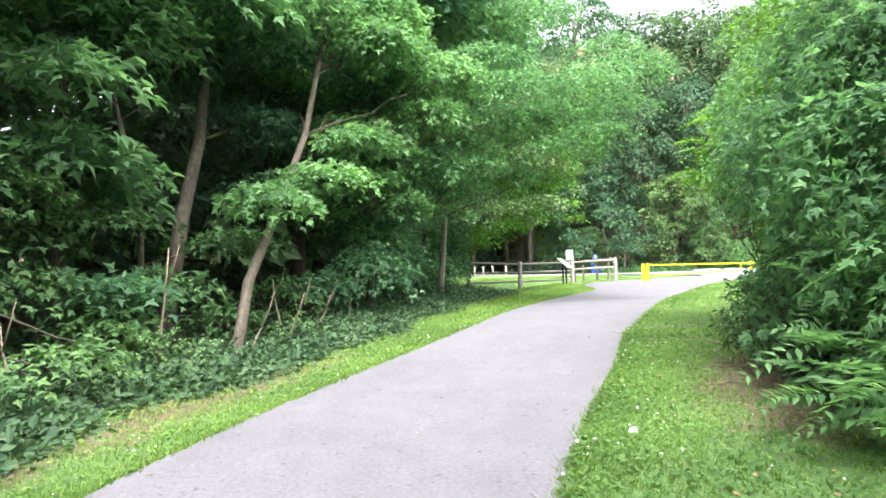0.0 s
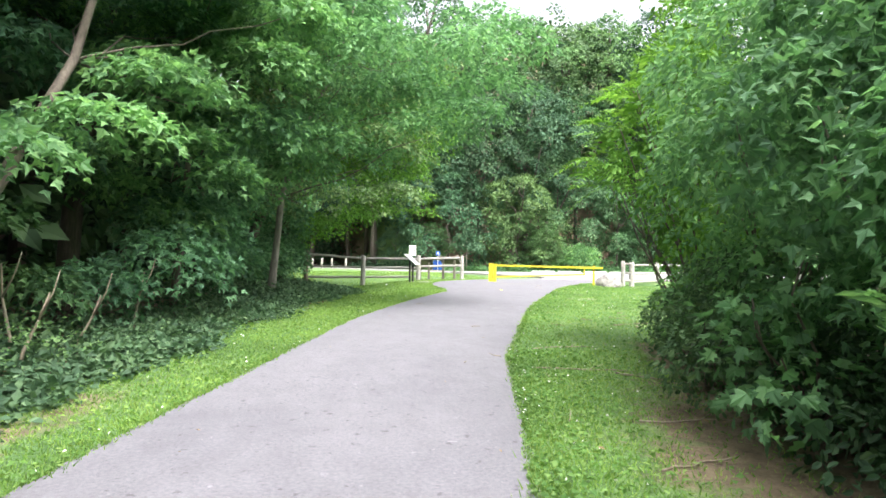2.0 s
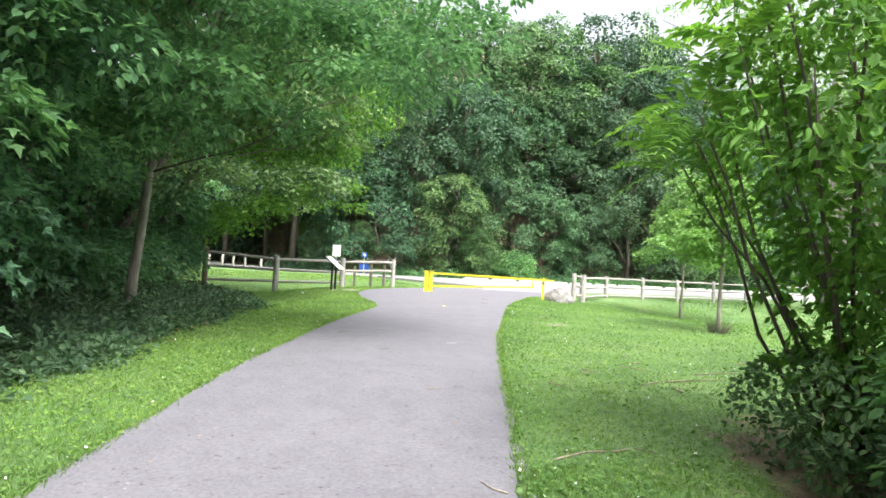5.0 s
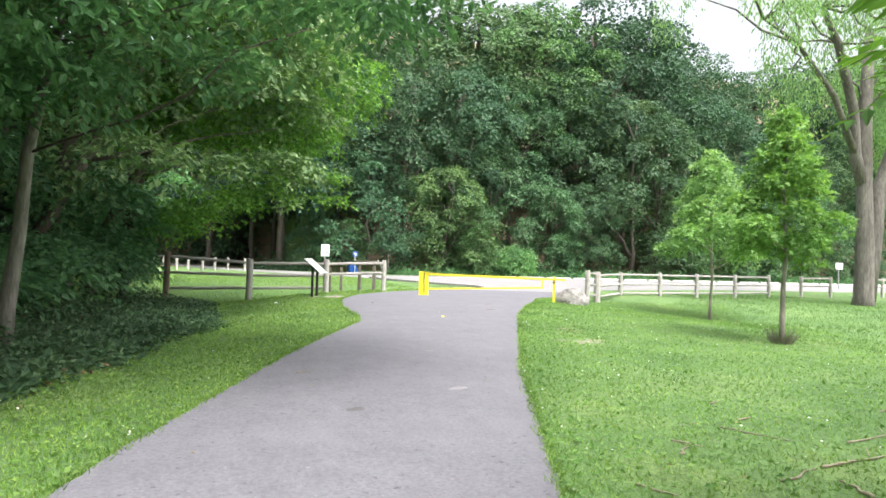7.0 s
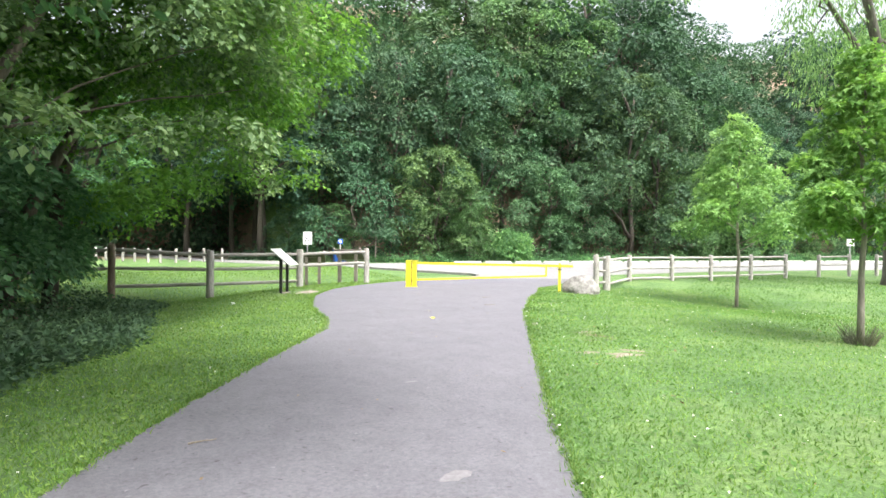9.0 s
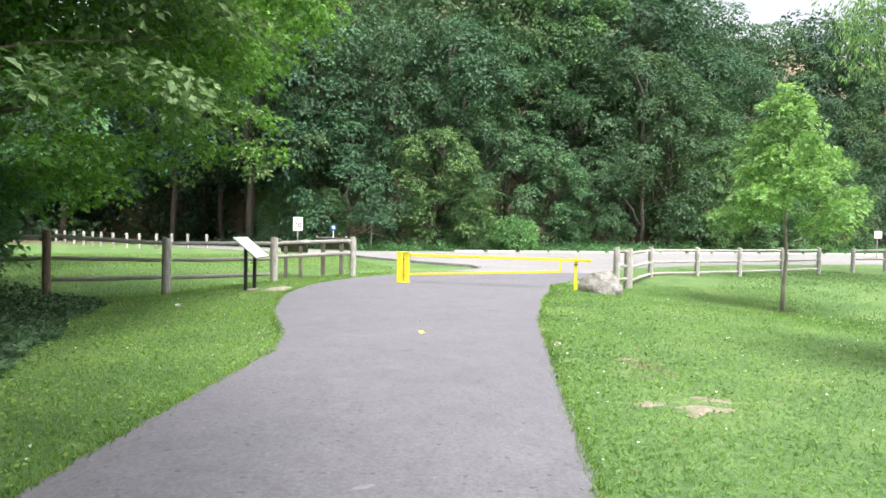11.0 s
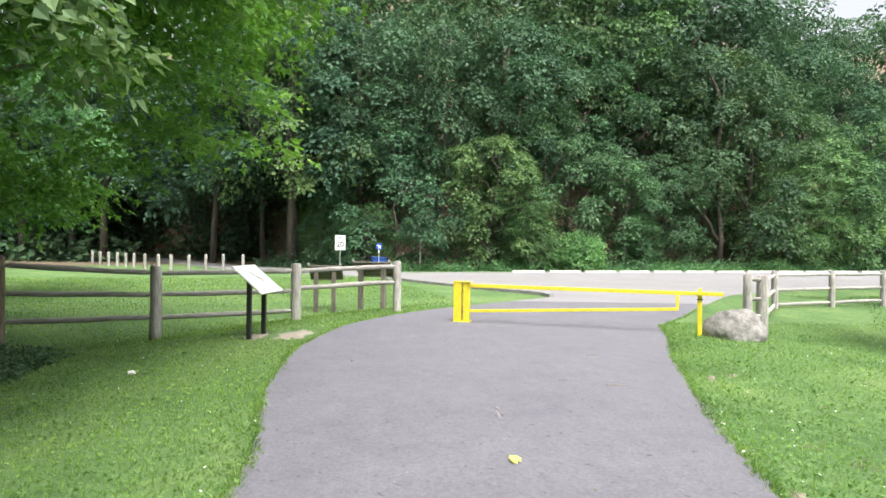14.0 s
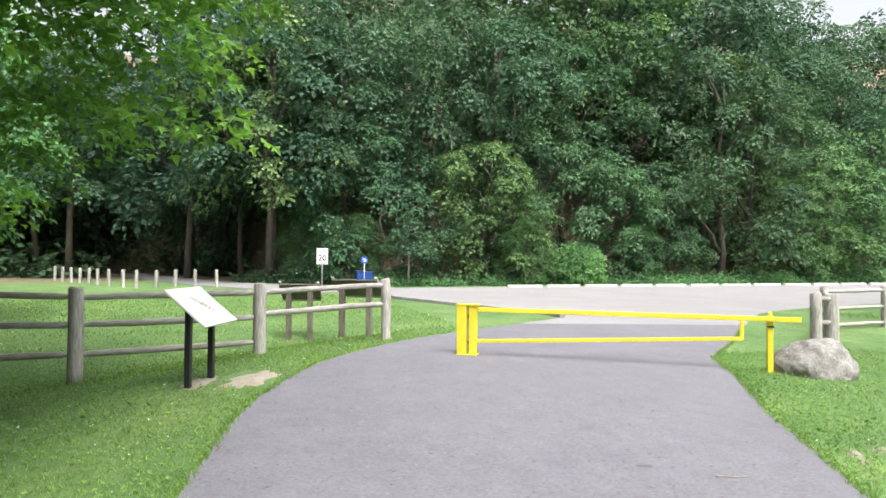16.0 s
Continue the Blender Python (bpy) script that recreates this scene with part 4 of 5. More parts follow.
    # trees beyond the thicket, out of view, added to shade the bank
    for x, y, sc in ((11.5, 1.5, 0.8), (12.0, 6.0, 0.75), (9.5, -4.0, 0.8), (8.8, -0.8, 0.7)):
        plant(4, x, y, sc, x, 1.1)
    shrub(56, (4.0, 6.0), [(3.45, 5.8, 0.75, 0.3, 0.3, 0.2), (3.6, 6.0, 0.4, 0.35, 0.35, 0.25), (3.6, 5.5, 1.05, 0.25, 0.25, 0.2), (3.35, 5.4, 0.4, 0.3, 0.3, 0.2)],
          46, 6, 0.11, M_LEAF_LIFTED, "lobed", "low maple sprout with large lobed leaves", 5)
    shrub(57, (4.4, 7.6), [(3.8, 6.6, 0.35, 0.5, 0.6, 0.4), (4.4, 7.7, 0.4, 0.5, 0.6, 0.45), (5.0, 8.9, 0.4, 0.5, 0.6, 0.45), (5.5, 9.9, 0.35, 0.5, 0.5, 0.4), (4.5, 7.0, 0.9, 0.5, 0.5, 0.4), (5.1, 8.3, 0.9, 0.5, 0.5, 0.4)],
          640, 9, 0.065, M_LEAF_DARK, "oval", "low green thicket under the tall shrubs", 6)
    shrub(58, (4.5, 6.0), [(4.0, 5.6, 0.2, 0.5, 0.5, 0.4), (4.3, 6.3, 0.3, 0.5, 0.6, 0.45), (4.2, 5.0, 0.25, 0.5, 0.5, 0.45), (4.7, 7.0, 0.35, 0.5, 0.6, 0.5), (3.9, 4.4, 0.2, 0.45, 0.5, 0.4), (4.8, 5.8, 0.7, 0.6, 0.6, 0.5), (3.65, 4.9, 0.05, 0.4, 0.5, 0.3), (3.6, 4.2, 0.05, 0.4, 0.5, 0.3), (3.9, 3.7, 0.1, 0.5, 0.5, 0.35)],
          640, 9, 0.08, M_LEAF_DARK, "oval", "low dark green bush at the foot of the thicket", 6)
    shrub(55, (25.6, 57.4), [(25.6, 57.3, 1.0, 1.6, 1.2, 0.9), (25.2, 57.3, 2.0, 1.1, 0.9, 0.7), (26.4, 57.3, 1.7, 0.9, 0.9, 0.7)], 420, 9, 0.22, M_LEAF_LIFTED, "oval", "round mid-green shrub at the lot's edge")
    sumac(61, (3.6, 3.5), [(3.0, 3.7, 0.42), (2.9, 3.2, 0.22), (3.3, 2.9, 0.6), (3.4, 3.9, 0.95), (3.3, 2.6, 0.35), (3.2, 4.3, 0.8), (3.0, 3.0, 0.12), (2.85, 3.6, 0.12), (3.1, 2.4, 0.2)], 10, 0.55, 0.125, M_LEAF_LIFTED, "sumac with feathered mid-green leaves")
    sumac(62, (5.9, 9.7), [(4.5, 10.0, 2.9), (4.7, 10.3, 2.4), (4.6, 9.6, 3.4), (5.0, 10.2, 3.3), (4.8, 9.0, 3.7), (5.2, 9.4, 4.0), (4.75, 10.5, 2.2), (4.95, 10.6, 2.5), (4.3, 9.8, 2.45), (4.35, 9.5, 2.9), (4.5, 9.3, 3.3)], 8, 0.6, 0.14, M_LEAF_BRIGHT, "sumac with bright yellow-green feathered leaves")


right_bank()


# ---- planted lawn trees ----
def sapling(seed, at, height, clear, spread, material, shape, leaf, twigs, label):
    rng = np.random.default_rng(seed)
    x, y = at
    tree = thing("young_tree", (x, y, drop(x, y)), label, "tree", "young trees on the lawn")
    trunk_part(tree, bent((0, 0, -0.2), (0.05, 0, height * 0.93), 8, 0.035, rng), np.linspace(0.062, 0.012, 8), M_BARK_GREY, seed=seed)
    lobes = []
    for k in range(26):
        f = (k + 0.5) / 26
        z = clear + (height - clear) * (0.08 + 0.90 * f)
        a = k * 2.4
        d = spread * (0.30 + 0.8 * math.sin(math.pi * (0.12 + 0.80 * f) ** 0.75)) * (1 - 0.74 * f) * rng.uniform(0.5, 0.95)
        r = spread * rng.uniform(0.24, 0.38) * (1 - 0.5 * f)
        lobes.append((d * math.cos(a), d * math.sin(a), z, r, r, r * 0.6))
        if k % 2 == 0:
            trunk_part(tree, bent((0.03, 0, z - 0.35 * d - 0.15), (d * math.cos(a), d * math.sin(a), z), 4, 0.04, rng), np.linspace(0.02, 0.006, 4), M_BARK_GREY, "limb", seed + k, 5)
    tips, out = shell_tips(rng, lobes, twigs, 0.3)
    P, U, N, s = sprays(rng, tips, out, 9, leaf * 1.8, leaf, 0.3)
    link_mesh("crown", leaves("crown", P, U, N, s, shape), material, tree)
    return tree


sapling(71, (18.63, 27.1), 6.1, 2.0, 1.85, M_LEAF_PALE, "maple", 0.14, 820, "young pale-leaved tree with a thin trunk")
sapling(72, (13.08, 19.0), 4.95, 1.65, 1.1, M_LEAF_LIME, "maple", 0.115, 800, "young bright green maple with a thin trunk")


sapling(75, (14.4, 57.6), 4.3, 1.7, 1.5, M_LEAF_BLUE, "oval", 0.22, 200, "slender young tree at the wood edge")


def drooping_tree(seed, at, height, spread, material, label):
    """A tree whose foliage hangs in feathered tiers."""
    rng = np.random.default_rng(seed)
    tree = thing("drooping_tree", (*at, drop(*at)), label, "tree", "trees of the wood")
    trunk_part(tree, bent((0, 0, -0.3), (0, 0, height * 0.95), 7, 0.1, rng), np.linspace(0.16, 0.03, 7), M_BARK, seed=seed)
    heads, outs = [], []
    for k in range(46):
        f = (k + 0.5) / 46
        a, z = k * 2.4, height * (0.08 + 0.88 * f)
        reach = spread * (1.05 - 0.75 * f) * rng.uniform(0.6, 1.05)
        tip = np.array([reach * math.cos(a), reach * math.sin(a), z])
        root = np.array([0, 0, z + 0.15 * reach])
        trunk_part(tree, bent(root, tip, 4, 0.05, rng), np.linspace(0.035, 0.008, 4), M_BARK, "limb", seed + k, 5)
        for q in range(16):
            t = rng.uniform(0.25, 1.0)
            heads.append(root * (1 - t) + tip * t + rng.normal(scale=0.12, size=3))
            outs.append([math.cos(a) + rng.normal() * 0.6, math.sin(a) + rng.normal() * 0.6, -0.25])
    P, U, N, s = fronds(rng, np.array(heads), unit(np.array(outs)), 6, 0.75, 0.2)
    link_mesh("crown", leaves("crown", P, U, N, s, "narrow", s * 1.2), material, tree)


drooping_tree(77, (22.4, 58.2), 5.0, 2.3, M_LEAF_MID, "feathery mid-green tree at the wood edge")


def tuft(seed, x, y, r, h, n, label, material):
    rng = np.random.default_rng(seed)
    a = rng.uniform(0, 2 * np.pi, n)
    d = r * np.sqrt(rng.uniform(0, 1, n))
    P = np.stack([d * np.cos(a), d * np.sin(a), np.zeros(n) - 0.02], 1)
    U = np.stack([np.cos(a) * 0.5, np.sin(a) * 0.5, np.ones(n)], 1) + 0.25 * rng.normal(size=(n, 3))
    s = h * rng.uniform(0.5, 1.2, n)
    me = leaves("grass_tuft", P, U, rng.normal(size=(n, 3)), s, "blade", np.full(n, 0.012))
    ob = link_mesh("grass_tuft", me, material)
    ob.location = (x, y, drop(x, y))
    tagged(ob, label, "grass", kind="stuff")


tuft(73, 13.08, 19.0, 0.2, 0.42, 300, "long dry unmown grass round the young maple", M_DRY_GRASS)
tuft(74, 18.63, 27.1, 0.3, 0.16, 160, "short tuft of grass round the young tree", M_LEAF_MID)


def old_tree(seed, at, stems, label, drape=True):
    """A big lawn tree, forked low, with thin drooping foliage high up."""
    rng = np.random.default_rng(seed)
    tree = thing("old_tree", (*at, drop(*at)), label, "tree", "old trees on the lawn")
    lobes = []
    for k, (pts, rad) in enumerate(stems):
        trunk_part(tree, pts, [0.85 * v for v in rad], M_BARK_OLD, "trunk" if k == 0 else "limb", seed + k, 12)
        e = np.array(pts[-1])
        for q in range(7):
            a, d = rng.uniform(0, 6.28), rng.uniform(1.5, 4.5)
            g = e + np.array([d * math.cos(a), d * math.sin(a), rng.uniform(-2.0, 2.5)])
            trunk_part(tree, bent(np.array(pts[-2 if q % 2 else -1]), g, 5, 0.25, rng), np.linspace(0.07, 0.015, 5), M_BARK_OLD, "branch", seed + 10 * k + q, 5)
            lobes.append((*g, 1.3, 1.3, 1.0))
            lobes.append((*(g - np.array([0, 0, 1.2])), 0.9, 0.9, 1.3))
    tips, out = shell_tips(rng, lobes, 1900, 0.0)
    P, U, N, s = sprays(rng, tips, out, 8, 0.45, 0.22, 1.1)
    U[:, 2] -= 1.0
    link_mesh("crown", leaves("crown", P, U, N, s, "narrow", s * 1.1), M_LEAF_PALE, tree)


old_tree(81, (30.4, 30.2), [([(0, 0, -0.4), (0, 0, 0.4), (0.02, 0, 3), (-0.1, 0, 6), (-0.05, 0.1, 9), (0.1, 0, 13)], [0.66, 0.52, 0.43, 0.40, 0.36, 0.22]),
                            ([(0.25, 0, 0.2), (0.75, 0.1, 3), (1.1, 0.2, 5.5), (2.2, 0.2, 8), (3.0, 0.4, 12)], [0.4, 0.42, 0.36, 0.3, 0.18]),
                            ([(-0.6, 0, 6.8), (-2.5, -0.3, 9.5), (-5.0, -0.5, 11.5), (-7.0, -0.6, 12.2)], [0.2, 0.16, 0.10, 0.05]),
                            ([(-0.05, 0, 5.2), (-0.7, 0, 7), (-1.0, -0.1, 9), (-2.2, -0.2, 12), (-3.2, -0.2, 13.5)], [0.3, 0.3, 0.26, 0.2, 0.12])], "old willow with a thick grey forked trunk")
old_tree(82, (35.8, 31.4), [([(0, 0, -0.4), (0, 0, 0.5), (-0.3, 0, 3), (-1.0, 0, 6), (-1.6, 0.1, 9), (-1.4, 0, 13)], [0.6, 0.5, 0.42, 0.38, 0.32, 0.2]),
                            ([(-0.6, 0, 4.5), (0.4, 0.1, 7), (1.4, 0.2, 11)], [0.28, 0.25, 0.15])], "old willow with a leaning grey trunk")


# ---- undergrowth ----
def undergrowth(name, seed, spots, per, leaf, material, label, shape="oval"):
    """Low leafy plants on the ground."""
    rng = np.random.default_rng(seed)
    S = np.array(spots, dtype=float)
    n = len(S)
    tips = np.stack([S[:, 0], S[:, 1], land(S[:, 0], S[:, 1]) + S[:, 2]], 1)
    out = unit(rng.normal(size=(n, 3)) * np.array([1, 1, 0.3]) + np.array([0.3, -0.3, 0.6]))
    P, U, N, s = sprays(rng, tips, out, per, leaf * 1.9, leaf, 0.3)
    low = land(P[:, 0], P[:, 1]) + 0.015
    P[:, 2] = np.maximum(P[:, 2], low)
    tagged(link_mesh(name, leaves(name, P, U, N, s, shape), material), label, "undergrowth", kind="stuff")


def spots_left(rng, n):
    y = rng.uniform(-1, 31, n)
    near = verge_width(y) + 0.15 * np.sin(y * 1.7)
    depth = rng.gamma(1.6, 0.75, n)
    x = left_x(y) - near - depth
    h = np.clip(0.05 + 0.20 * depth * rng.uniform(0.2, 1.2, n), 0.03, 0.85)
    return np.stack([x, y, h], 1)


RNG = np.random.default_rng(91)
undergrowth("undergrowth", 92, spots_left(RNG, 5600), 8, 0.10, M_LEAF_DARK, "low green ground plants along the wood edge", "far")
undergrowth("weeds", 93, spots_left(RNG, 2300) * np.array([1, 1, 1.1]), 7, 0.08, M_LEAF_SOFT, "soft green weeds along the wood edge")
UX = RNG.uniform(2.9, 6.8, 1500)
UY = RNG.uniform(1.5, 9.9, 1500)
KEEP = UX > 3.25 + 0.28 * (UY - 4) + RNG.uniform(0, 0.5, 1500)
undergrowth("undergrowth", 94, np.stack([UX, UY, RNG.uniform(0.05, 0.5, 1500)], 1)[KEEP], 8, 0.10, M_LEAF_DARK, "dark low plants below the shrubs")
FX = RNG.uniform(12.6, 75, 3600)
FY = 57.2 + RNG.gamma(1.5, 0.8, 3600)
undergrowth("hedge_plants", 95, np.stack([FX, FY, np.clip(0.25 * (FY - 56.6) * RNG.uniform(0.3, 1.3, 3600), 0.05, 1.5)], 1), 6, 0.22, M_LEAF_LIFTED, "leafy weeds at the foot of the wood", "far")
HX, HY = RNG.uniform(-30, 98, 3400), RNG.uniform(74, 114, 3400)
OFF_ROAD = np.abs(HX - np.interp(HY, (66, 75, 84.5, 94), (1.2, -1.8, -5.5, -6.5))) > 3.4 * (HY < 86.5)
undergrowth("hill_scrub", 98, np.stack([HX, HY, RNG.uniform(0.2, 2.2, 3400)], 1)[OFF_ROAD], 6, 0.7, M_LEAF_DARK, "dark green scrub on the wooded hill", "far")
BX = RNG.uniform(-28, 11, 1700)
BY = np.interp(BX, (-28, -5, 4, 9.5, 11), (86, 71.2, 64.8, 60.2, 59.4)) + 0.6 + RNG.gamma(1.5, 1.2, 1700)
undergrowth("hedge_plants", 97, np.stack([BX, BY, np.clip(0.2 * RNG.gamma(1.6, 1.0, 1700), 0.1, 1.2)], 1)[(BX < -8.5) | (BX > 4.5)], 6, 0.26, M_LEAF_DARK, "dark leafy plants along the road", "far")


# ---- fences ----
def post_mesh(height, radius, seed):
    rng = random.Random(seed)
    zs = [-0.25, 0.0, height * 0.35, height * 0.7, height - 0.02, height]
    return tube([(rng.uniform(-0.006, 0.006), rng.uniform(-0.006, 0.006), z) for z in zs], [radius * 1.02, radius * 1.02, radius, radius, radius * 0.97, radius * 0.80], 12, 0.03, seed)


def log_fence(name, posts, spans, label, group, radius=0.105, rail=0.055):
    """posts: x, y, foot z, top z. spans: from, to, [(z at the one post, z at the other), ...]."""
    base = Vector(posts[0][:3])
    fence = thing(name, base, label, "fence", group)
    for k, (x, y, z0, z1, *r) in enumerate(posts):
        part("post", post_mesh(z1 - z0, r[0] if r else radius, 100 + k), r[1] if len(r) > 1 else M_WOOD, fence, at=Matrix.Translation(Vector((x, y, z0)) - base), smooth=True)
    rng = random.Random(len(posts))
    for a, b, rails in spans:
        pa, pb = Vector(posts[a][:2]), Vector(posts[b][:2])
        for za, zb in rails:
            A, B = Vector((*pa, za)), Vector((*pb, zb))
            way = B - A
            line = [A + way * t + Vector((0, 0, rng.uniform(-0.008, 0.008))) for t in (0.0, 0.035, 0.06, 0.3, 0.5, 0.7, 0.94, 0.965, 1.0)]
            radii = [rail * 0.55, rail * 0.6, rail * 0.95, rail, rail * 1.04, rail, rail * 0.93, rail * 0.6, rail * 0.55]
            m = Matrix.Translation(A) @ way.to_track_quat("X", "Z").to_matrix().to_4x4()
            local = [tuple(m.inverted() @ p) for p in line]
            part("rail", tube(local, radii, 9, 0.07, rng.randrange(999)), M_RAIL, fence, at=Matrix.Translation(-base) @ m, smooth=True)
    return fence


log_fence("log_fence", [(8.25, 33.98, 0.0, 1.25, 0.10), (5.73, 32.84, 0.0, 1.22, 0.115), (2.94, 32.31, -0.09, 1.19, 0.115), (0.25, 32.08, -0.46, 1.36, 0.10, M_WOOD_RUST), (-2.6, 31.9, -0.45, 1.2)],
          [(0, 1, [(1.13, 1.06), (0.74, 0.68)]), (1, 2, [(1.06, 1.04), (0.62, 0.60), (0.17, 0.14)]), (2, 3, [(1.04, 1.20), (0.60, 0.66), (0.14, 0.12)]), (3, 4, [(1.2, 1.0), (0.66, 0.5)])],
          "weathered grey log rail fence on the lawn", "log fences")
RF = [(15.45, 30.16, -0.1, 1.11, 0.10), (16.0, 30.32, -0.1, 1.07, 0.13), (19.22, 33.37, -0.15, 1.05, 0.095), (21.7, 33.75, -0.15, 1.05, 0.095), (24.24, 34.18, -0.16, 1.04, 0.095), (27.3, 34.85, -0.15, 1.05, 0.095), (30.38, 35.6, -0.14, 1.06, 0.095)]
log_fence("log_fence", RF, [(1, 0, [(0.98, 1.0), (0.55, 0.55), (0.15, 0.15)])] + [(k, k + 1, [(0.93, 0.93), (0.50, 0.50), (0.08, 0.08)]) for k in range(1, 6)],
          "weathered grey log rail fence beside the parking lot", "log fences", 0.095, 0.05)
log_fence("log_fence", [(33.8, 36.5, -0.13, 1.03, 0.095), (36.1, 36.5, -0.12, 1.06, 0.095)], [(0, 1, [(0.92, 0.94), (0.48, 0.5)])], "short length of weathered grey log fence", "log fences", 0.095, 0.05)
log_fence("log_fence", [(38.4, 36.6, -0.12, 1.06, 0.095), (41.0, 36.9, -0.12, 1.06, 0.095), (44.0, 37.2, -0.12, 1.06, 0.095), (47.5, 37.6, -0.12, 1.06, 0.095)],
          [(k, k + 1, [(0.93, 0.93), (0.5, 0.5)]) for k in range(3)], "weathered grey log fence behind the old willows", "log fences", 0.095, 0.05)

BOLLARDS = [(3.54, 58.67), (2.33, 59.55), (1.4, 58.47), (0.59, 57.36), (-0.36, 57.44), (-1.21, 58.53), (-2.19, 59.87), (-3.16, 61.72), (-3.86, 62.87), (-4.56, 63.92), (-5.51, 65.77), (-6.47, 67.62), (-7.43, 69.47)]
bollard = thing("wooden_bollard", (0, 0, 0), "short weathered wooden post beside the road", "bollard", "row of wooden bollards")
part("post", post_mesh(0.96, 0.09, 7), M_WOOD, bollard, smooth=True)
for k, (x, y) in enumerate(BOLLARDS):
    m = Matrix.Translation((x, y, drop(x, y))) @ Matrix.Rotation(k * 1.3, 4, "Z") @ Matrix.Rotation(radians((k * 37 % 5) - 2), 4, "X")
    if k == 0:
        bollard.matrix_world = m
    else:
        copy_thing(bollard, m)

def kerb():
    """A worn kerb between the lawn and the drive."""
    line = smooth_line([(14.1, 37.4), (14.28, 38.4), (13.3, 40.2), (12.5, 42.5), (11.5, 45.5), (10.9, 48.4)], 13)
    kb = tagged(new("kerb"), "worn grey concrete kerb along the drive", "kerb", kind="structure")
    kb.matrix_world = Matrix.Translation((line[0][0], line[0][1], 0))
    for k, (p, q) in enumerate(zip(line, line[1:])):
        way = q - p
        m = Matrix.Translation((*(p + q) / 2 - line[0], drop(*p) + 0.02)) @ Matrix.Rotation(math.atan2(way[1], way[0]) + 0.01 * math.sin(k * 5), 4, "Z")
        part("kerb_stone", box((float(np.linalg.norm(way)) - 0.02, 0.16, 0.2), m, 0.015), M_STONE, kb)


kerb()

# ---- wheel stops along the far side of the lot ----
stop = thing("wheel_stop", (0, 0, 0), "pale concrete wheel stop at the lot's edge", "wheel stop", "row of wheel stops")
bm = bmesh.new()
prof = [(-0.10, 0), (-0.075, 0.13), (0.075, 0.13), (0.10, 0)]
ends = [[bm.verts.new((x, y, z)) for y, z in prof] for x in (-1.1, -1.06, 1.06, 1.1)]
for a, b in zip(ends, ends[1:]):
    for k in range(4):
        bm.faces.new((a[k], b[k], b[(k + 1) % 4], a[(k + 1) % 4]))
bm.faces.new(ends[0]), bm.faces.new(ends[-1][::-1])
part("block", bm, M_CONCRETE, stop)
for k in range(23):
    x = 21.05 + 2.55 * k
    m = Matrix.Translation((x, 55.5 + 0.04 * math.sin(k * 2.1), drop(x, 55.5) + 0.014)) @ Matrix.Rotation(radians(0.8 * math.sin(k * 1.7)), 4, "Z")
    if k == 0:
        stop.matrix_world = m
    else:
        copy_thing(stop, m)


# ---- yellow barrier gate ----
def barrier_gate():
    a, b = Vector((9.25, 31.6, 0.0)), Vector((13.36, 29.06, 0.0))
    gate = thing("barrier_gate", a, "closed yellow steel swing gate across the footpath", "gate")
    way = (b - a).normalized()
    turn = Matrix.Rotation(math.atan2(way.y, way.x), 4, "Z")
    gate.matrix_world = Matrix.Translation((a.x, a.y, drop(a.x, a.y) + 0.012)) @ turn
    length = (b - a).length
    bm = bmesh.new()
    bm_box(bm, (0.17, 0.17, 0.87), Matrix.Translation((-0.11, 0, 0.425)), 0.008)
    part("hinge_post", bm, M_YELLOW, gate)
    bm = box((0.13, 0.13, 0.83), Matrix.Translation((0.085, 0, 0.435)), 0.008)
    part("swing_post", bm, M_YELLOW, gate)
    part("cap", box((0.40, 0.19, 0.022), Matrix.Translation((-0.01, 0, 0.868)), 0.005), M_YELLOW, gate)
    part("base_plate", box((0.36, 0.26, 0.014), Matrix.Translation((-0.01, 0, 0.006)), 0.003), M_YELLOW, gate)
    for z in (0.2, 0.66):
        part("hinge", box((0.03, 0.05, 0.07), Matrix.Translation((-0.003, 0.03, z)), 0.006), M_DARK, gate)

    def bar(name, x0, z0, x1, z1, w, h):
        ln, ang = math.hypot(x1 - x0, z1 - z0), math.atan2(z1 - z0, x1 - x0)
        part(name, box((ln, w, h), Matrix.Translation(((x0 + x1) / 2, 0, (z0 + z1) / 2)) @ Matrix.Rotation(-ang, 4, "Y"), 0.006), M_YELLOW, gate)
    bar("top_bar", 0.16, 0.79, length + 0.42, 0.765, 0.055, 0.075)
    bar("bottom_bar", 0.16, 0.235, length - 0.42, 0.445, 0.05, 0.06)
    part("end_upright", box((0.055, 0.05, 0.30), Matrix.Translation((length - 0.42, 0.0, 0.575)), 0.005), M_YELLOW, gate)
    latch = thing("latch_post", (0, 0, 0), "yellow steel post that holds the gate's free end", "post")
    latch.matrix_world = Matrix.Translation((b.x, b.y, drop(b.x, b.y))) @ turn
    part("post", box((0.085, 0.085, 1.10), Matrix.Translation((0, 0.075, 0.34)), 0.008), M_YELLOW, latch)
    part("top_knob", box((0.055, 0.055, 0.06), Matrix.Translation((0, 0.075, 0.915)), 0.01), M_YELLOW, latch)
    part("latch_hook", box((0.10, 0.03, 0.03), Matrix.Translation((0, 0.018, 0.72)), 0.006), M_DARK, latch)


barrier_gate()


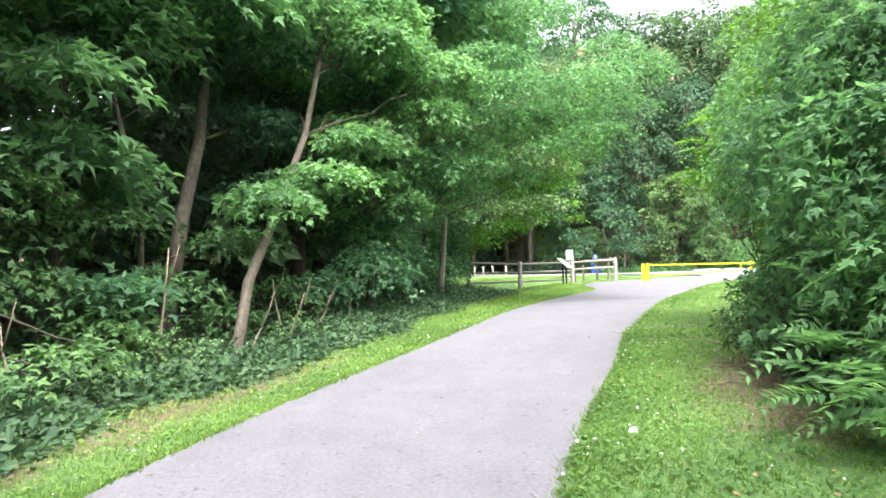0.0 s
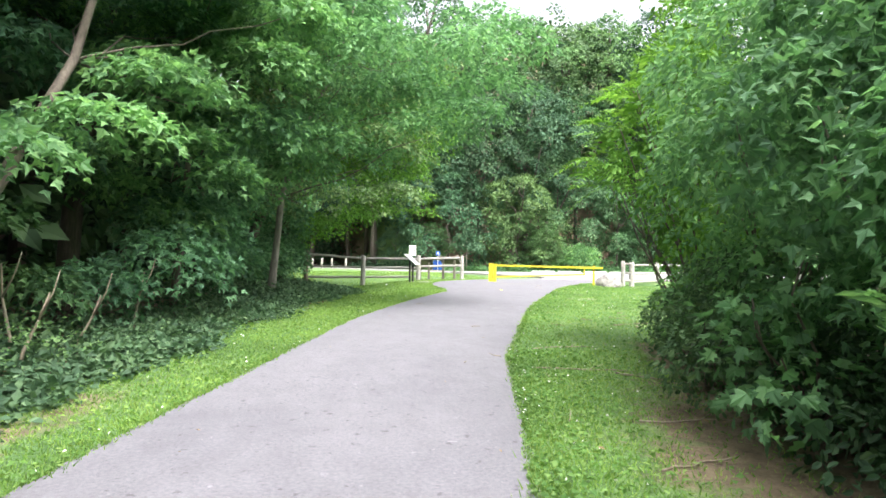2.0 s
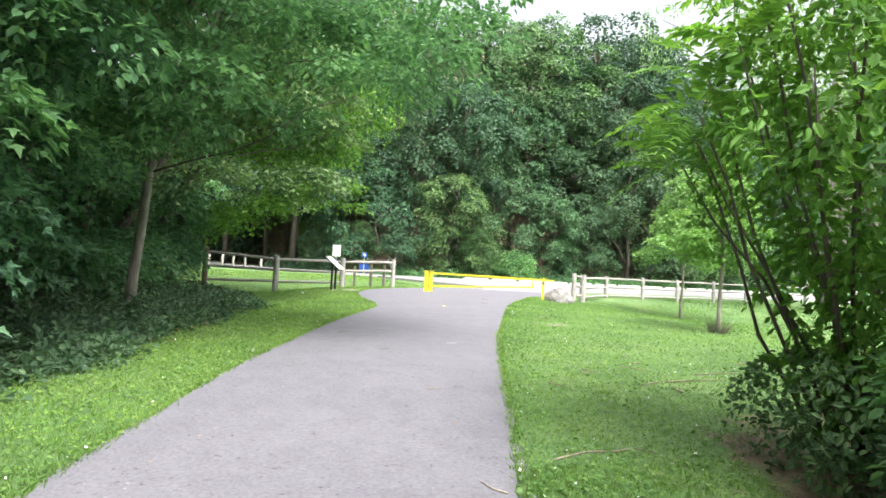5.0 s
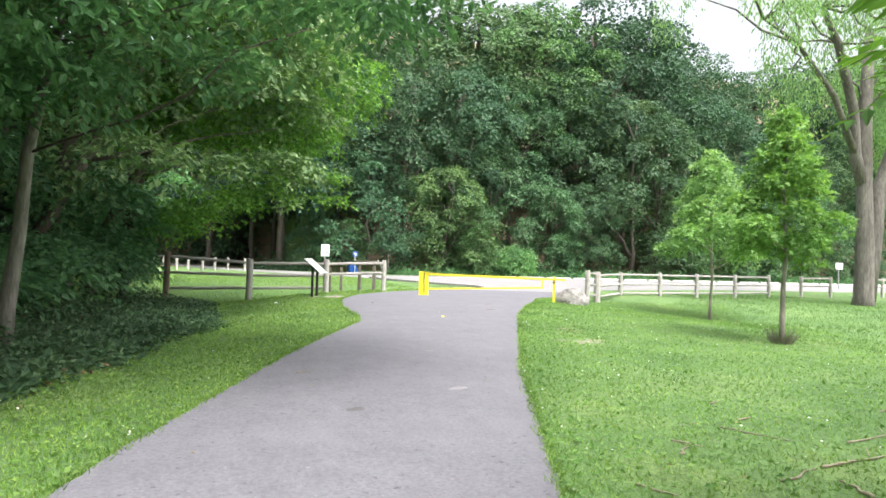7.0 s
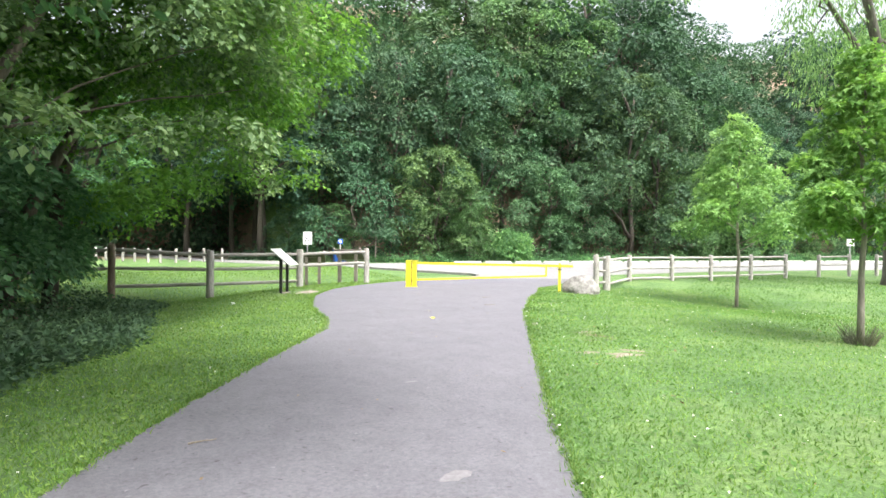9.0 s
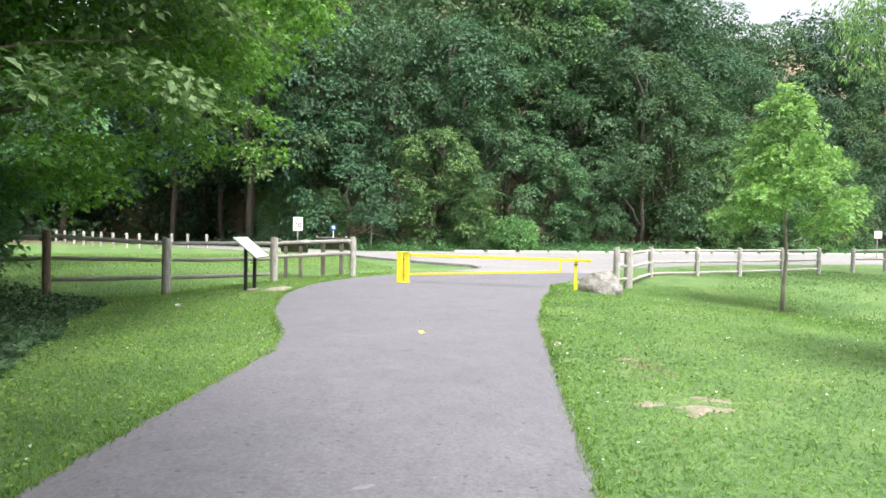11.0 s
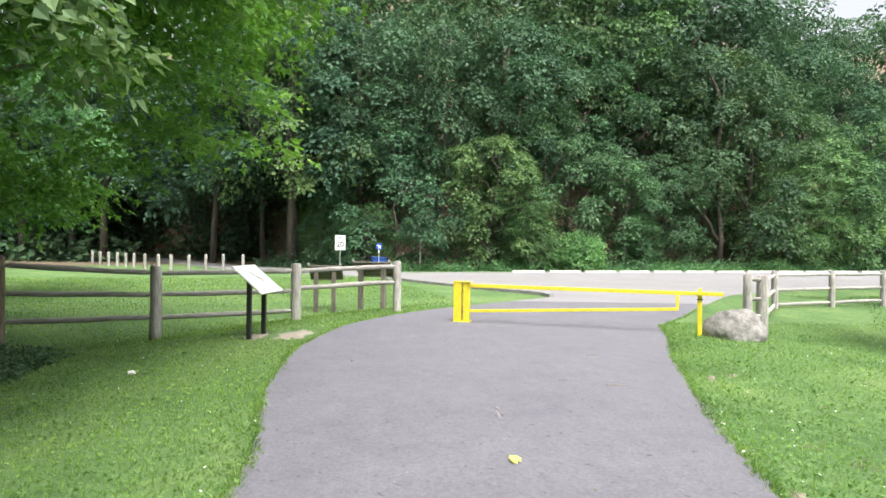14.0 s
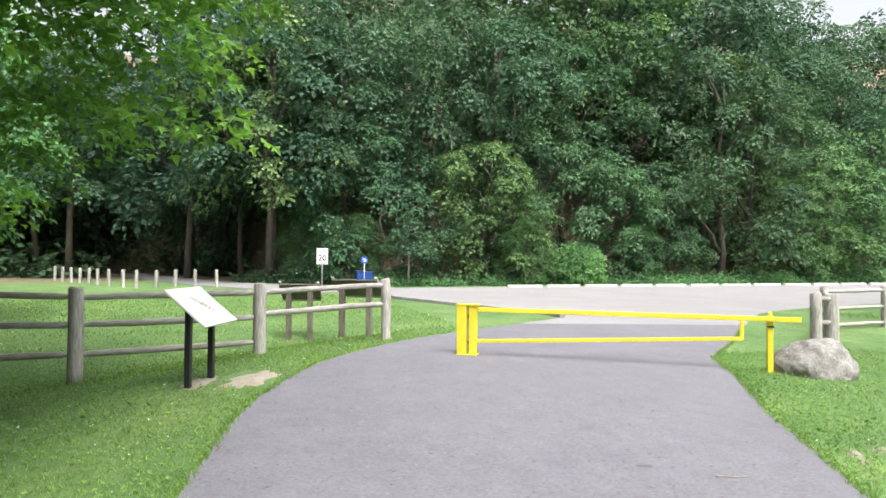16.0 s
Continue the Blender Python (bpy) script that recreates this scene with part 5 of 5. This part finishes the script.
# ---- boulder ----
def boulder():
    bm = bmesh.new()
    bmesh.ops.create_icosphere(bm, subdivisions=5, radius=1.0)
    for v in bm.verts:
        p = v.co.copy()
        q = p.copy()
        for n_, d_ in (((0.5, -0.7, 0.55), 0.80), ((-0.75, -0.5, 0.45), 0.84), ((0.1, -0.95, 0.2), 0.82), ((0.85, 0.1, 0.6), 0.86), ((-0.2, 0.2, 1.0), 0.88), ((-0.5, 0.8, 0.4), 0.85)):
            n_ = Vector(n_).normalized()
            over = q.dot(n_) - d_
            if over > 0:
                q -= n_ * over * 0.85
        q *= 1 + 0.10 * noise.noise(p * 1.6) + 0.04 * noise.noise(p * 5.0) + 0.015 * noise.noise(p * 16)
        v.co = Vector((q.x * 0.60, q.y * 0.50, q.z * 0.46 + 0.13))
    ob = part("boulder", bm, M_ROCK, None, smooth=True)
    ob.matrix_world = Matrix.Translation((14.08, 28.9, drop(14.08, 28.9))) @ Matrix.Rotation(radians(-28), 4, "Z")
    tagged(ob, "large rounded grey granite boulder on the grass", "boulder")


boulder()


def text_part(body, size, material, parent, at, name="lettering", bold=0.0):
    cu = bpy.data.curves.new(name, "FONT")
    cu.body, cu.size, cu.align_x, cu.align_y, cu.offset, cu.extrude = body, size, "CENTER", "CENTER", bold, 0.002
    tmp = bpy.data.objects.new(name, cu)
    scene.collection.objects.link(tmp)
    me = bpy.data.meshes.new_from_object(tmp.evaluated_get(bpy.context.evaluated_depsgraph_get()))
    bpy.data.objects.remove(tmp)
    return link_mesh(name, me, material, parent, at=at)


# ---- reading panel by the path ----
def reading_panel():
    base = Vector((4.95, 30.15, 0.0))
    panel = thing("reading_panel", base, "white sloping information panel on two dark legs", "sign")
    yaw = math.atan2(0.62, 0.24)
    panel.matrix_world = Matrix.Translation((base.x, base.y, drop(base.x, base.y))) @ Matrix.Rotation(yaw - radians(90), 4, "Z")
    for k, y in enumerate((-0.33, 0.33)):
        m = Matrix.Rotation(radians(90), 4, "Z")
        part("leg", box((0.075, 0.075, 1.2), m @ Matrix.Translation((y * 0.999, 0, 0.40)), 0.006), M_BLACK, panel)
    slope = Matrix.Translation((0.02, 0, 1.03)) @ Matrix.Rotation(radians(90), 4, "Z") @ Matrix.Rotation(radians(40), 4, "X")
    board = part("board", box((0.98, 0.72, 0.028), slope, 0.006), M_WHITE, panel, "white printed board")
    part("tray", box((0.80, 0.50, 0.03), slope @ Matrix.Translation((0, 0, -0.031)), 0.004), M_BLACK, panel)
    rng = random.Random(4)
    for k in range(7):
        part("printed_picture", box((rng.uniform(0.05, 0.14), rng.uniform(0.03, 0.06), 0.002), slope @ Matrix.Translation((0.02 + 0.035 * k - 0.1, 0.16 - 0.045 * k, 0.0155)) @ Matrix.Rotation(radians(-25 + k * 9), 4, "Z")), M_GREY_INK, board)
    part("printed_band", box((0.02, 0.58, 0.002), slope @ Matrix.Translation((0.465, 0, 0.0155))), M_GREEN_INK, board)
    return panel


reading_panel()


# ---- two timber boards behind the fence ----
def timber_board(p0, p1, tilt, label):
    a, b = Vector((*p0, 0)), Vector((*p1, 0))
    mid, way = (a + b) / 2, (b - a)
    bd = thing("timber_board", (0, 0, 0), label, "sign", "timber reading boards")
    bd.matrix_world = Matrix.Translation((mid.x, mid.y, drop(mid.x, mid.y))) @ Matrix.Rotation(math.atan2(way.y, way.x), 4, "Z")
    half = way.length / 2
    for x in (-half, half):
        part("leg", box((0.12, 0.12, 1.32), Matrix.Translation((x, 0, 0.46)), 0.008), M_WOOD_BROWN, bd)
    m = Matrix.Translation((0, 0.16, 1.11)) @ Matrix.Rotation(radians(tilt), 4, "X")
    for k in range(4):
        part("plank", box((half * 2 + 0.42, 0.165, 0.035), m @ Matrix.Translation((0, -0.27 + 0.18 * k, 0)), 0.006), M_WOOD_BROWN, bd)
    for x in (-half - 0.19, half + 0.19):
        part("batten", box((0.06, 0.76, 0.05), m @ Matrix.Translation((x, 0, 0.043)), 0.006), M_WOOD, bd)
    part("top_edge", box((half * 2 + 0.42, 0.06, 0.07), m @ Matrix.Translation((0, 0.385, 0.01)), 0.006), M_WOOD, bd)
    return bd


timber_board((6.4, 36.2), (6.88, 36.1), -32, "brown timber reading board seen from behind")
timber_board((7.52, 35.3), (8.08, 35.0), -32, "brown timber reading board seen from behind")


# ---- road signs and bin ----
def speed_sign():
    x, y = 9.17, 56.2
    sg = thing("speed_sign", (x, y, drop(x, y)), "white speed limit sign on a steel pole", "road sign")
    sg.rotation_euler = (0, 0, radians(4))
    part("pole", tube([(0, 0.03, -0.3), (0, 0.03, 2.15)], [0.035, 0.035], 10), M_STEEL, sg, smooth=True)
    plate = part("plate", box((0.62, 0.012, 0.88), Matrix.Translation((0, -0.02, 1.76)), 0.004), M_WHITE, sg)
    face = Matrix.Rotation(radians(90), 4, "X")
    text_part("20", 0.46, M_INK, plate, Matrix.Translation((0, -0.0285, 1.66)) @ face, "numeral", 0.008)
    for z, w in ((2.10, 0.40), (2.03, 0.34), (1.385, 0.44)):
        part("small_print", box((w, 0.003, 0.035), Matrix.Translation((0, -0.028, z))), M_INK, plate)


def small_blue_sign():
    x, y = 11.82, 58.0
    sg = thing("trail_sign", (x, y, drop(x, y)), "small blue sign on a thin white pole", "sign")
    part("pole", tube([(0, 0.02, -0.3), (0, 0.02, 1.72)], [0.022, 0.022], 8), M_WHITE, sg, smooth=True)
    plate = part("plate", box((0.36, 0.012, 0.36), Matrix.Translation((0, -0.01, 1.56)), 0.004), M_SIGN_BLUE, sg)
    part("white_mark", box((0.20, 0.004, 0.09), Matrix.Translation((-0.01, -0.019, 1.60)) @ Matrix.Rotation(radians(18), 4, "Y")), M_WHITE, plate)
    part("white_mark", box((0.16, 0.004, 0.05), Matrix.Translation((0.02, -0.019, 1.49))), M_WHITE, plate)


def blue_bin():
    x, y = 11.9, 58.6
    bn = thing("recycling_bin", (x, y, drop(x, y)), "blue plastic bin with a lid beside the road", "bin")
    bm = bmesh.new()
    lo = [bm.verts.new((sx * 0.42, sy * 0.30, 0.04)) for sx, sy in ((-1, -1), (1, -1), (1, 1), (-1, 1))]
    hi = [bm.verts.new((sx * 0.48, sy * 0.36, 0.80)) for sx, sy in ((-1, -1), (1, -1), (1, 1), (-1, 1))]
    bm.faces.new(lo[::-1]), bm.faces.new(hi)
    for k in range(4):
        bm.faces.new((lo[k], lo[(k + 1) % 4], hi[(k + 1) % 4], hi[k]))
    bmesh.ops.bevel(bm, geom=bm.edges[:], offset=0.03, segments=2, affect="EDGES")
    part("body", bm, M_BLUE, bn)
    part("lid", box((1.02, 0.78, 0.09), Matrix.Translation((0, 0, 0.85)) @ Matrix.Rotation(radians(4), 4, "Y"), 0.03), M_BLUE, bn)
    for sx in (-0.32, 0.32):
        part("wheel", tube([(sx - 0.03, 0.28, 0.08), (sx + 0.03, 0.28, 0.08)], [0.08, 0.08], 12), M_BLACK, bn)


speed_sign(), small_blue_sign(), blue_bin()


def far_sign():
    x, y = 47.5, 45.0
    sg = thing("lot_sign", (x, y, drop(x, y)), "small white notice on a pole beside the lot", "sign")
    part("pole", tube([(0, 0.03, -0.3), (0, 0.03, 2.0)], [0.04, 0.04], 8), M_STEEL, sg)
    part("plate", box((0.75, 0.015, 0.5), Matrix.Translation((0, -0.01, 1.8)), 0.004), M_WHITE, sg)


far_sign()


# ---- lawn: blades, clover, litter ----
def lawn_blades(name, seed, n, region, length, width, label):
    rng = np.random.default_rng(seed)
    x, y = region(rng, n)
    P = np.stack([x, y, land(x, y) - 0.004], 1)
    U = np.stack([rng.normal(size=len(x)) * 0.6, rng.normal(size=len(x)) * 0.6, np.ones(len(x))], 1)
    s = length * rng.uniform(0.5, 1.35, len(x))
    me = leaves(name, P, U, rng.normal(size=(len(x), 3)), s, "blade", width * rng.uniform(0.7, 1.3, len(x)))
    tagged(link_mesh(name, me, M_GRASS), label, "grass", kind="stuff")


def verge_left(rng, n):
    y = rng.uniform(-1, 35, n)
    w = verge_width(y) + 0.5 + 1.6 * step(26, 32, y)
    x = left_x(y) + 0.03 - w * rng.uniform(0, 1, n) ** 1.2
    keep = rng.uniform(0, 1, n) > 0.12 + 0.5 * (1 - step(6, 11, y)) * np.exp(-((left_x(y) - x - 0.8) / 0.55) ** 2)
    keep &= (np.hypot(x - 5.62, (y - 30.25) * 0.55) > 0.36) & (np.hypot(x - 4.95, y - 30.15) > 0.3)
    return x[keep], y[keep]


def verge_right(rng, n):
    y = rng.uniform(-1, 31, n)
    w = np.where(y < 10, 1.9, 9.0)
    x = right_x(y) - 0.03 + w * rng.uniform(0, 1, n) ** 1.5
    keep = rng.uniform(0, 1, n) > 0.9 * np.exp(-(((x - 2.95 - 0.34 * (y - 4.5)) / 0.8) ** 2) - ((y - 6.0) / 3.2) ** 2)
    keep &= (np.hypot(x - 8.2, y - 18.8) > 0.5 * rng.uniform(0.1, 1.0, n))
    return x[keep], y[keep]


def path_fringe(rng, n):
    y = rng.uniform(-1, 34, n)
    side = rng.uniform(0, 1, n) < 0.5
    x = np.where(side, left_x(y) + rng.normal(scale=0.035, size=n), right_x(y) + rng.normal(scale=0.035, size=n))
    return x, y


lawn_blades("grass", 201, 110000, verge_left, 0.046, 0.012, "mown grass beside the footpath")
lawn_blades("grass", 202, 145000, verge_right, 0.044, 0.012, "mown grass of the lawn")
def lawn_behind(rng, n):
    x, y = rng.uniform(-6, 10.6, n), rng.uniform(31.5, 50, n)
    keep = np.where(y < 36.2, x < left_x(y) - 0.06, True)
    return x[keep], y[keep]


def lawn_far_right(rng, n):
    x, y = rng.uniform(14, 33, n), rng.uniform(16, 38, n)
    keep = x - right_x(y) > 6
    return x[keep], y[keep]


lawn_blades("grass", 204, 36000, lawn_behind, 0.075, 0.022, "mown grass behind the log fence")
lawn_blades("grass", 205, 40000, lawn_far_right, 0.07, 0.022, "mown grass of the wide lawn")
lawn_blades("grass", 203, 14000, path_fringe, 0.075, 0.010, "ragged grass along the asphalt edge")


def scatter(name, seed, n, region, leaf, material, shape, label, category, lift=0.02, flat=0.35):
    rng = np.random.default_rng(seed)
    x, y = region(rng, n)
    P = np.stack([x, y, land(x, y) + lift], 1)
    U = unit(rng.normal(size=(len(x), 3)) * np.array([1, 1, 0.25]))
    N = np.array([0, 0, 1.0]) + flat * rng.normal(size=(len(x), 3))
    tagged(link_mesh(name, leaves(name, P, U, N, leaf * rng.uniform(0.6, 1.3, len(x)), shape), material), label, category, kind="stuff")


scatter("clover", 211, 16000, verge_right, 0.05, M_GRASS, "far", "broad clover leaves in the lawn", "clover", 0.035)
scatter("clover", 212, 9000, verge_left, 0.05, M_GRASS, "far", "broad clover leaves in the verge", "clover", 0.035)
scatter("clover_flowers", 213, 700, verge_right, 0.022, M_PETAL, "lobed", "small white clover flowers in the lawn", "flowers", 0.055, 0.8)
scatter("clover_flowers", 218, 350, lawn_behind, 0.03, M_PETAL, "maple", "small white clover flowers behind the fence", "flowers", 0.07, 0.8)
scatter("clover_flowers", 214, 260, verge_left, 0.022, M_PETAL, "lobed", "small white clover flowers in the verge", "flowers", 0.055, 0.8)


def wood_floor_spots(rng, n):
    y = rng.uniform(-1, 30, n)
    return left_x(y) - 1.5 - 3.2 * step(17, 23, y) - rng.gamma(2.0, 1.3, n), y


def path_spots(rng, n):
    y = rng.uniform(1, 34, n)
    t = rng.uniform(0.02, 0.98, n)
    return left_x(y) * (1 - t) + right_x(y) * t, y


def lawn_spots(rng, n):
    y = rng.uniform(2, 30, n)
    return right_x(y) + 0.1 + 8 * rng.uniform(0, 1, n) ** 1.6 * step(0, 14, y) + 1.6 * rng.uniform(0, 1, n), y


scatter("leaf_litter", 215, 5000, wood_floor_spots, 0.09, M_LITTER, "oval", "brown dead leaves on the woodland floor", "leaf litter", 0.02)
scatter("fallen_leaves", 216, 150, lawn_spots, 0.045, M_LITTER, "oval", "dry fallen leaves on the lawn", "fallen leaves", 0.05)
scatter("fallen_leaves", 217, 70, path_spots, 0.035, M_LITTER, "oval", "small dry leaves on the asphalt", "fallen leaves", 0.018, 0.1)


def twig(x, y, ang, length, radius, seed, on_path=False):
    rng = np.random.default_rng(seed)
    d = np.array([math.cos(ang), math.sin(ang), 0])
    pts = [(d * length * (t - 0.5) + np.array([rng.normal(scale=0.04 * length), rng.normal(scale=0.04 * length), 0])).tolist() for t in np.linspace(0, 1, 6)]
    for p in pts:
        p[2] = drop(x + p[0], y + p[1]) - drop(x, y) + radius
    tg = thing("fallen_twig", (x, y, drop(x, y, 0.012 if on_path else 0.0)), "thin dry twig lying on the asphalt" if on_path else "dry fallen branch lying on the grass", "twig", "fallen twigs")
    part("stick", tube(pts, np.linspace(radius, radius * 0.4, 6), 6, 0.1, seed), M_STICK, tg, smooth=True)
    if length > 0.7:
        q = np.array(pts[3])
        part("side_shoot", tube([q.tolist(), (q + np.array([0.12 * d[0] - 0.1 * d[1], 0.12 * d[1] + 0.1 * d[0], 0.02]) * length * 1.6).tolist()], [radius * 0.5, radius * 0.2], 5), M_STICK, tg, smooth=True)


for k, (x, y, a, ln, r) in enumerate(((3.55, 8.8, -0.25, 1.1, 0.013), (4.05, 8.35, -0.9, 0.6, 0.014), (3.9, 10.2, 0.1, 0.9, 0.010), (3.05, 8.5, 1.4, 0.35, 0.008), (2.6, 6.9, 1.2, 0.4, 0.008), (2.9, 5.6, 0.2, 0.7, 0.010),
                                      (3.5, 6.6, -0.1, 0.8, 0.010), (5.95, 12.35, 0.3, 0.5, 0.012), (6.7, 12.45, 0.05, 1.0, 0.013), (5.5, 13.0, 0.8, 0.3, 0.010), (5.62, 13.12, -0.9, 0.24, 0.009), (4.75, 12.35, -1.0, 0.3, 0.009), (6.4, 13.2, -1.0, 0.6, 0.008), (6.1, 12.05, 1.4, 0.28, 0.016), (6.7, 13.6, 0.3, 0.3, 0.012), (6.9, 14.2, 0.5, 0.22, 0.011), (7.5, 12.9, 0.2, 0.8, 0.010),
                                      (8.8, 13.6, 0.1, 0.8, 0.009), (8.2, 12.2, -0.3, 0.6, 0.009))):
    twig(x, y, a, ln, r, 300 + k)
for k, (x, y, a, ln) in enumerate(((2.78, 9.7, 2.0, 0.25), (2.3, 9.3, 1.0, 0.08), (3.2, 12.2, 0.1, 0.14), (9.2, 25.2, -0.2, 0.25), (10.0, 27.2, 0.0, 0.22), (7.4, 24.4, 1.4, 0.3), (3.0, 16.5, 0.2, 0.2))):
    twig(x, y, a, ln, 0.007, 340 + k, True)


def litter_paper(x, y, size, seed):
    bm = bmesh.new()
    bmesh.ops.create_icosphere(bm, subdivisions=2, radius=size)
    for v in bm.verts:
        v.co *= 1 + 0.5 * noise.noise(v.co * 22 + Vector((seed, 0, 0)))
        v.co.z = v.co.z * 0.6 + size * 0.5
    ob = part("crumpled_paper", bm, M_WHITE, None)
    ob.location = (x, y, drop(x, y))
    tagged(ob, "crumpled scrap of white paper on the grass", "litter")


litter_paper(3.49, 27.24, 0.05, 3)
litter_paper(1.62, 3.9, 0.035, 5)


def bare_patch(x, y, rx, ry, turn, seed, label, material=None):
    """A thin spread of bare soil with an uneven rim."""
    rng = random.Random(seed)
    bm = bmesh.new()
    c = bm.verts.new((0, 0, 0.016))
    rim = []
    for k in range(26):
        a = 2 * math.pi * k / 26
        q = 1 + rng.uniform(-0.28, 0.28)
        rim.append(bm.verts.new((rx * q * math.cos(a), ry * q * math.sin(a), 0.002)))
    for k in range(26):
        bm.faces.new((c, rim[k], rim[(k + 1) % 26]))
    ob = part("bare_soil", bm, material or M_SOIL, None)
    ob.matrix_world = Matrix.Translation((x, y, drop(x, y))) @ Matrix.Rotation(turn, 4, "Z")
    tagged(ob, label, "soil", kind="structure")


bare_patch(5.62, 30.25, 0.62, 0.27, 1.1, 1, "pale trodden soil beside the reading panel")
for k, (x, y, rx, ry, turn) in enumerate(((8.25, 18.72, 0.26, 0.10, -0.5), (7.85, 18.98, 0.18, 0.08, -0.3), (8.55, 18.95, 0.16, 0.07, -0.8), (8.05, 18.6, 0.14, 0.06, 0.4), (8.95, 20.75, 0.16, 0.05, -0.2), (8.62, 21.9, 0.16, 0.06, 1.0),
                                          (10.7, 25.4, 0.2, 0.06, 1.0), (11.1, 25.5, 0.14, 0.07, 0.6))):
    bare_patch(x, y, rx, ry, turn, 20 + k, "small patch of bare soil worn into the lawn", M_EARTH)
bare_patch(4.95, 30.15, 0.42, 0.16, 1.2, 2, "pale trodden soil below the reading panel")


# ---- marks on the asphalt ----
def flat_mark(name, x, y, rx, ry, turn, material, label, category, seed, lift=0.0165):
    rng = random.Random(seed)
    bm = bmesh.new()
    rim = [bm.verts.new((rx * (1 + rng.uniform(-0.25, 0.25)) * math.cos(a), ry * (1 + rng.uniform(-0.25, 0.25)) * math.sin(a), 0)) for a in [2 * math.pi * k / 16 for k in range(16)]]
    bm.faces.new(rim)
    ob = part(name, bm, material, None)
    ob.matrix_world = Matrix.Translation((x, y, drop(x, y, lift))) @ Matrix.Rotation(turn, 4, "Z")
    tagged(ob, label, category, kind="structure")


M_STAIN = plain("oil_stain", (0.085, 0.082, 0.085), 0.8, 0.0, 0.3, 20.0)
M_SCUFF = plain("pale_scuff", (0.205, 0.198, 0.208), 0.9, 0.0, 0.2, 20.0)
flat_mark("stain", 3.25, 14.62, 0.10, 0.07, 0.3, M_STAIN, "small dark stain on the asphalt", "stain", 1)
flat_mark("stain", 6.43, 21.8, 0.09, 0.04, 0.0, M_STAIN, "small dark stain on the asphalt", "stain", 2)
flat_mark("stain", 8.7, 25.6, 0.07, 0.035, -0.5, M_STAIN, "small dark stain on the asphalt", "stain", 3)
flat_mark("scuff", 4.5, 15.3, 0.13, 0.07, 0.4, M_SCUFF, "pale scuff on the asphalt", "scuff", 4)
flat_mark("scuff", 5.0, 17.9, 0.07, 0.03, 0.2, M_SCUFF, "pale scuff on the asphalt", "scuff", 5)
flat_mark("scratch", 7.36, 24.3, 0.012, 0.16, -0.25, M_SCUFF, "thin pale scratch on the asphalt", "scratch", 6)
flat_mark("scratch", 7.44, 24.55, 0.009, 0.06, -0.25, M_SCUFF, "thin pale scratch on the asphalt", "scratch", 7)
M_YELLOW_LEAF = plain("yellow_leaf", (0.62, 0.55, 0.12), 0.6)
P_ = np.array([[6.97, 22.99, drop(6.97, 22.99, 0.03)], [7.03, 23.02, drop(7, 23, 0.028)]])
YL = leaves("yellow_leaf", P_, np.array([[1, 0.2, 0.1], [-0.3, 1, 0.1]]), np.array([[0.2, -0.3, 1], [0.1, 0.2, 1]]), np.array([0.11, 0.09]), "lobed")
tagged(link_mesh("yellow_leaf", YL, M_YELLOW_LEAF), "fallen yellow maple leaf on the asphalt", "leaf")


# ---- dead stems and yellow-flowered weeds at the wood's edge ----
def dead_stem(seed, pts, radius):
    st = thing("dead_stem", pts[0], "bare pale dead stem at the wood edge", "stem", "dead stems")
    b = Vector(pts[0])
    rel = [tuple(Vector(p) - b) for p in pts]
    part("stem", tube(rel, np.linspace(radius, radius * 0.35, len(rel)), 6, 0.1, seed), M_STICK, st, smooth=True)
    q = Vector(rel[len(rel) // 2])
    part("side_shoot", tube([tuple(q), tuple(q + Vector((0.16, -0.1, 0.28))), tuple(q + Vector((0.22, -0.1, 0.5)))], [radius * 0.55, radius * 0.4, radius * 0.2], 5), M_STICK, st, smooth=True)


for k, (x, y, h, lx, ly) in enumerate(((-2.35, 8.9, 0.9, 0.25, 0.1), (-2.6, 9.4, 1.2, -0.2, 0.2), (-2.2, 10.0, 0.8, 0.3, -0.1), (-2.9, 8.2, 1.1, 0.1, 0.3), (-3.2, 6.6, 1.6, 0.15, 0.0), (-3.9, 5.2, 0.9, -0.2, 0.1), (-2.5, 7.6, 0.7, 0.25, 0.1), (-1.9, 11.2, 1.0, 0.1, 0.2))):
    z = drop(x, y)
    dead_stem(400 + k, [(x, y, z - 0.05), (x + lx * 0.2, y + ly * 0.3, z + h * 0.35), (x + lx * 0.7, y + ly * 0.5, z + h * 0.7), (x + lx, y + ly, z + h)], 0.022)

WY = RNG.uniform(2.5, 11, 420)
WX = left_x(WY) - 1.75 - RNG.gamma(1.5, 0.25, 420)
undergrowth("yellow_weeds", 96, np.stack([WX, WY, RNG.uniform(0.15, 0.75, 420) * (0.5 + 0.5 * np.sin(WY * 2.3))], 1), 6, 0.05, M_LEAF_PALE, "pale yellow-green weeds at the wood edge", "far")
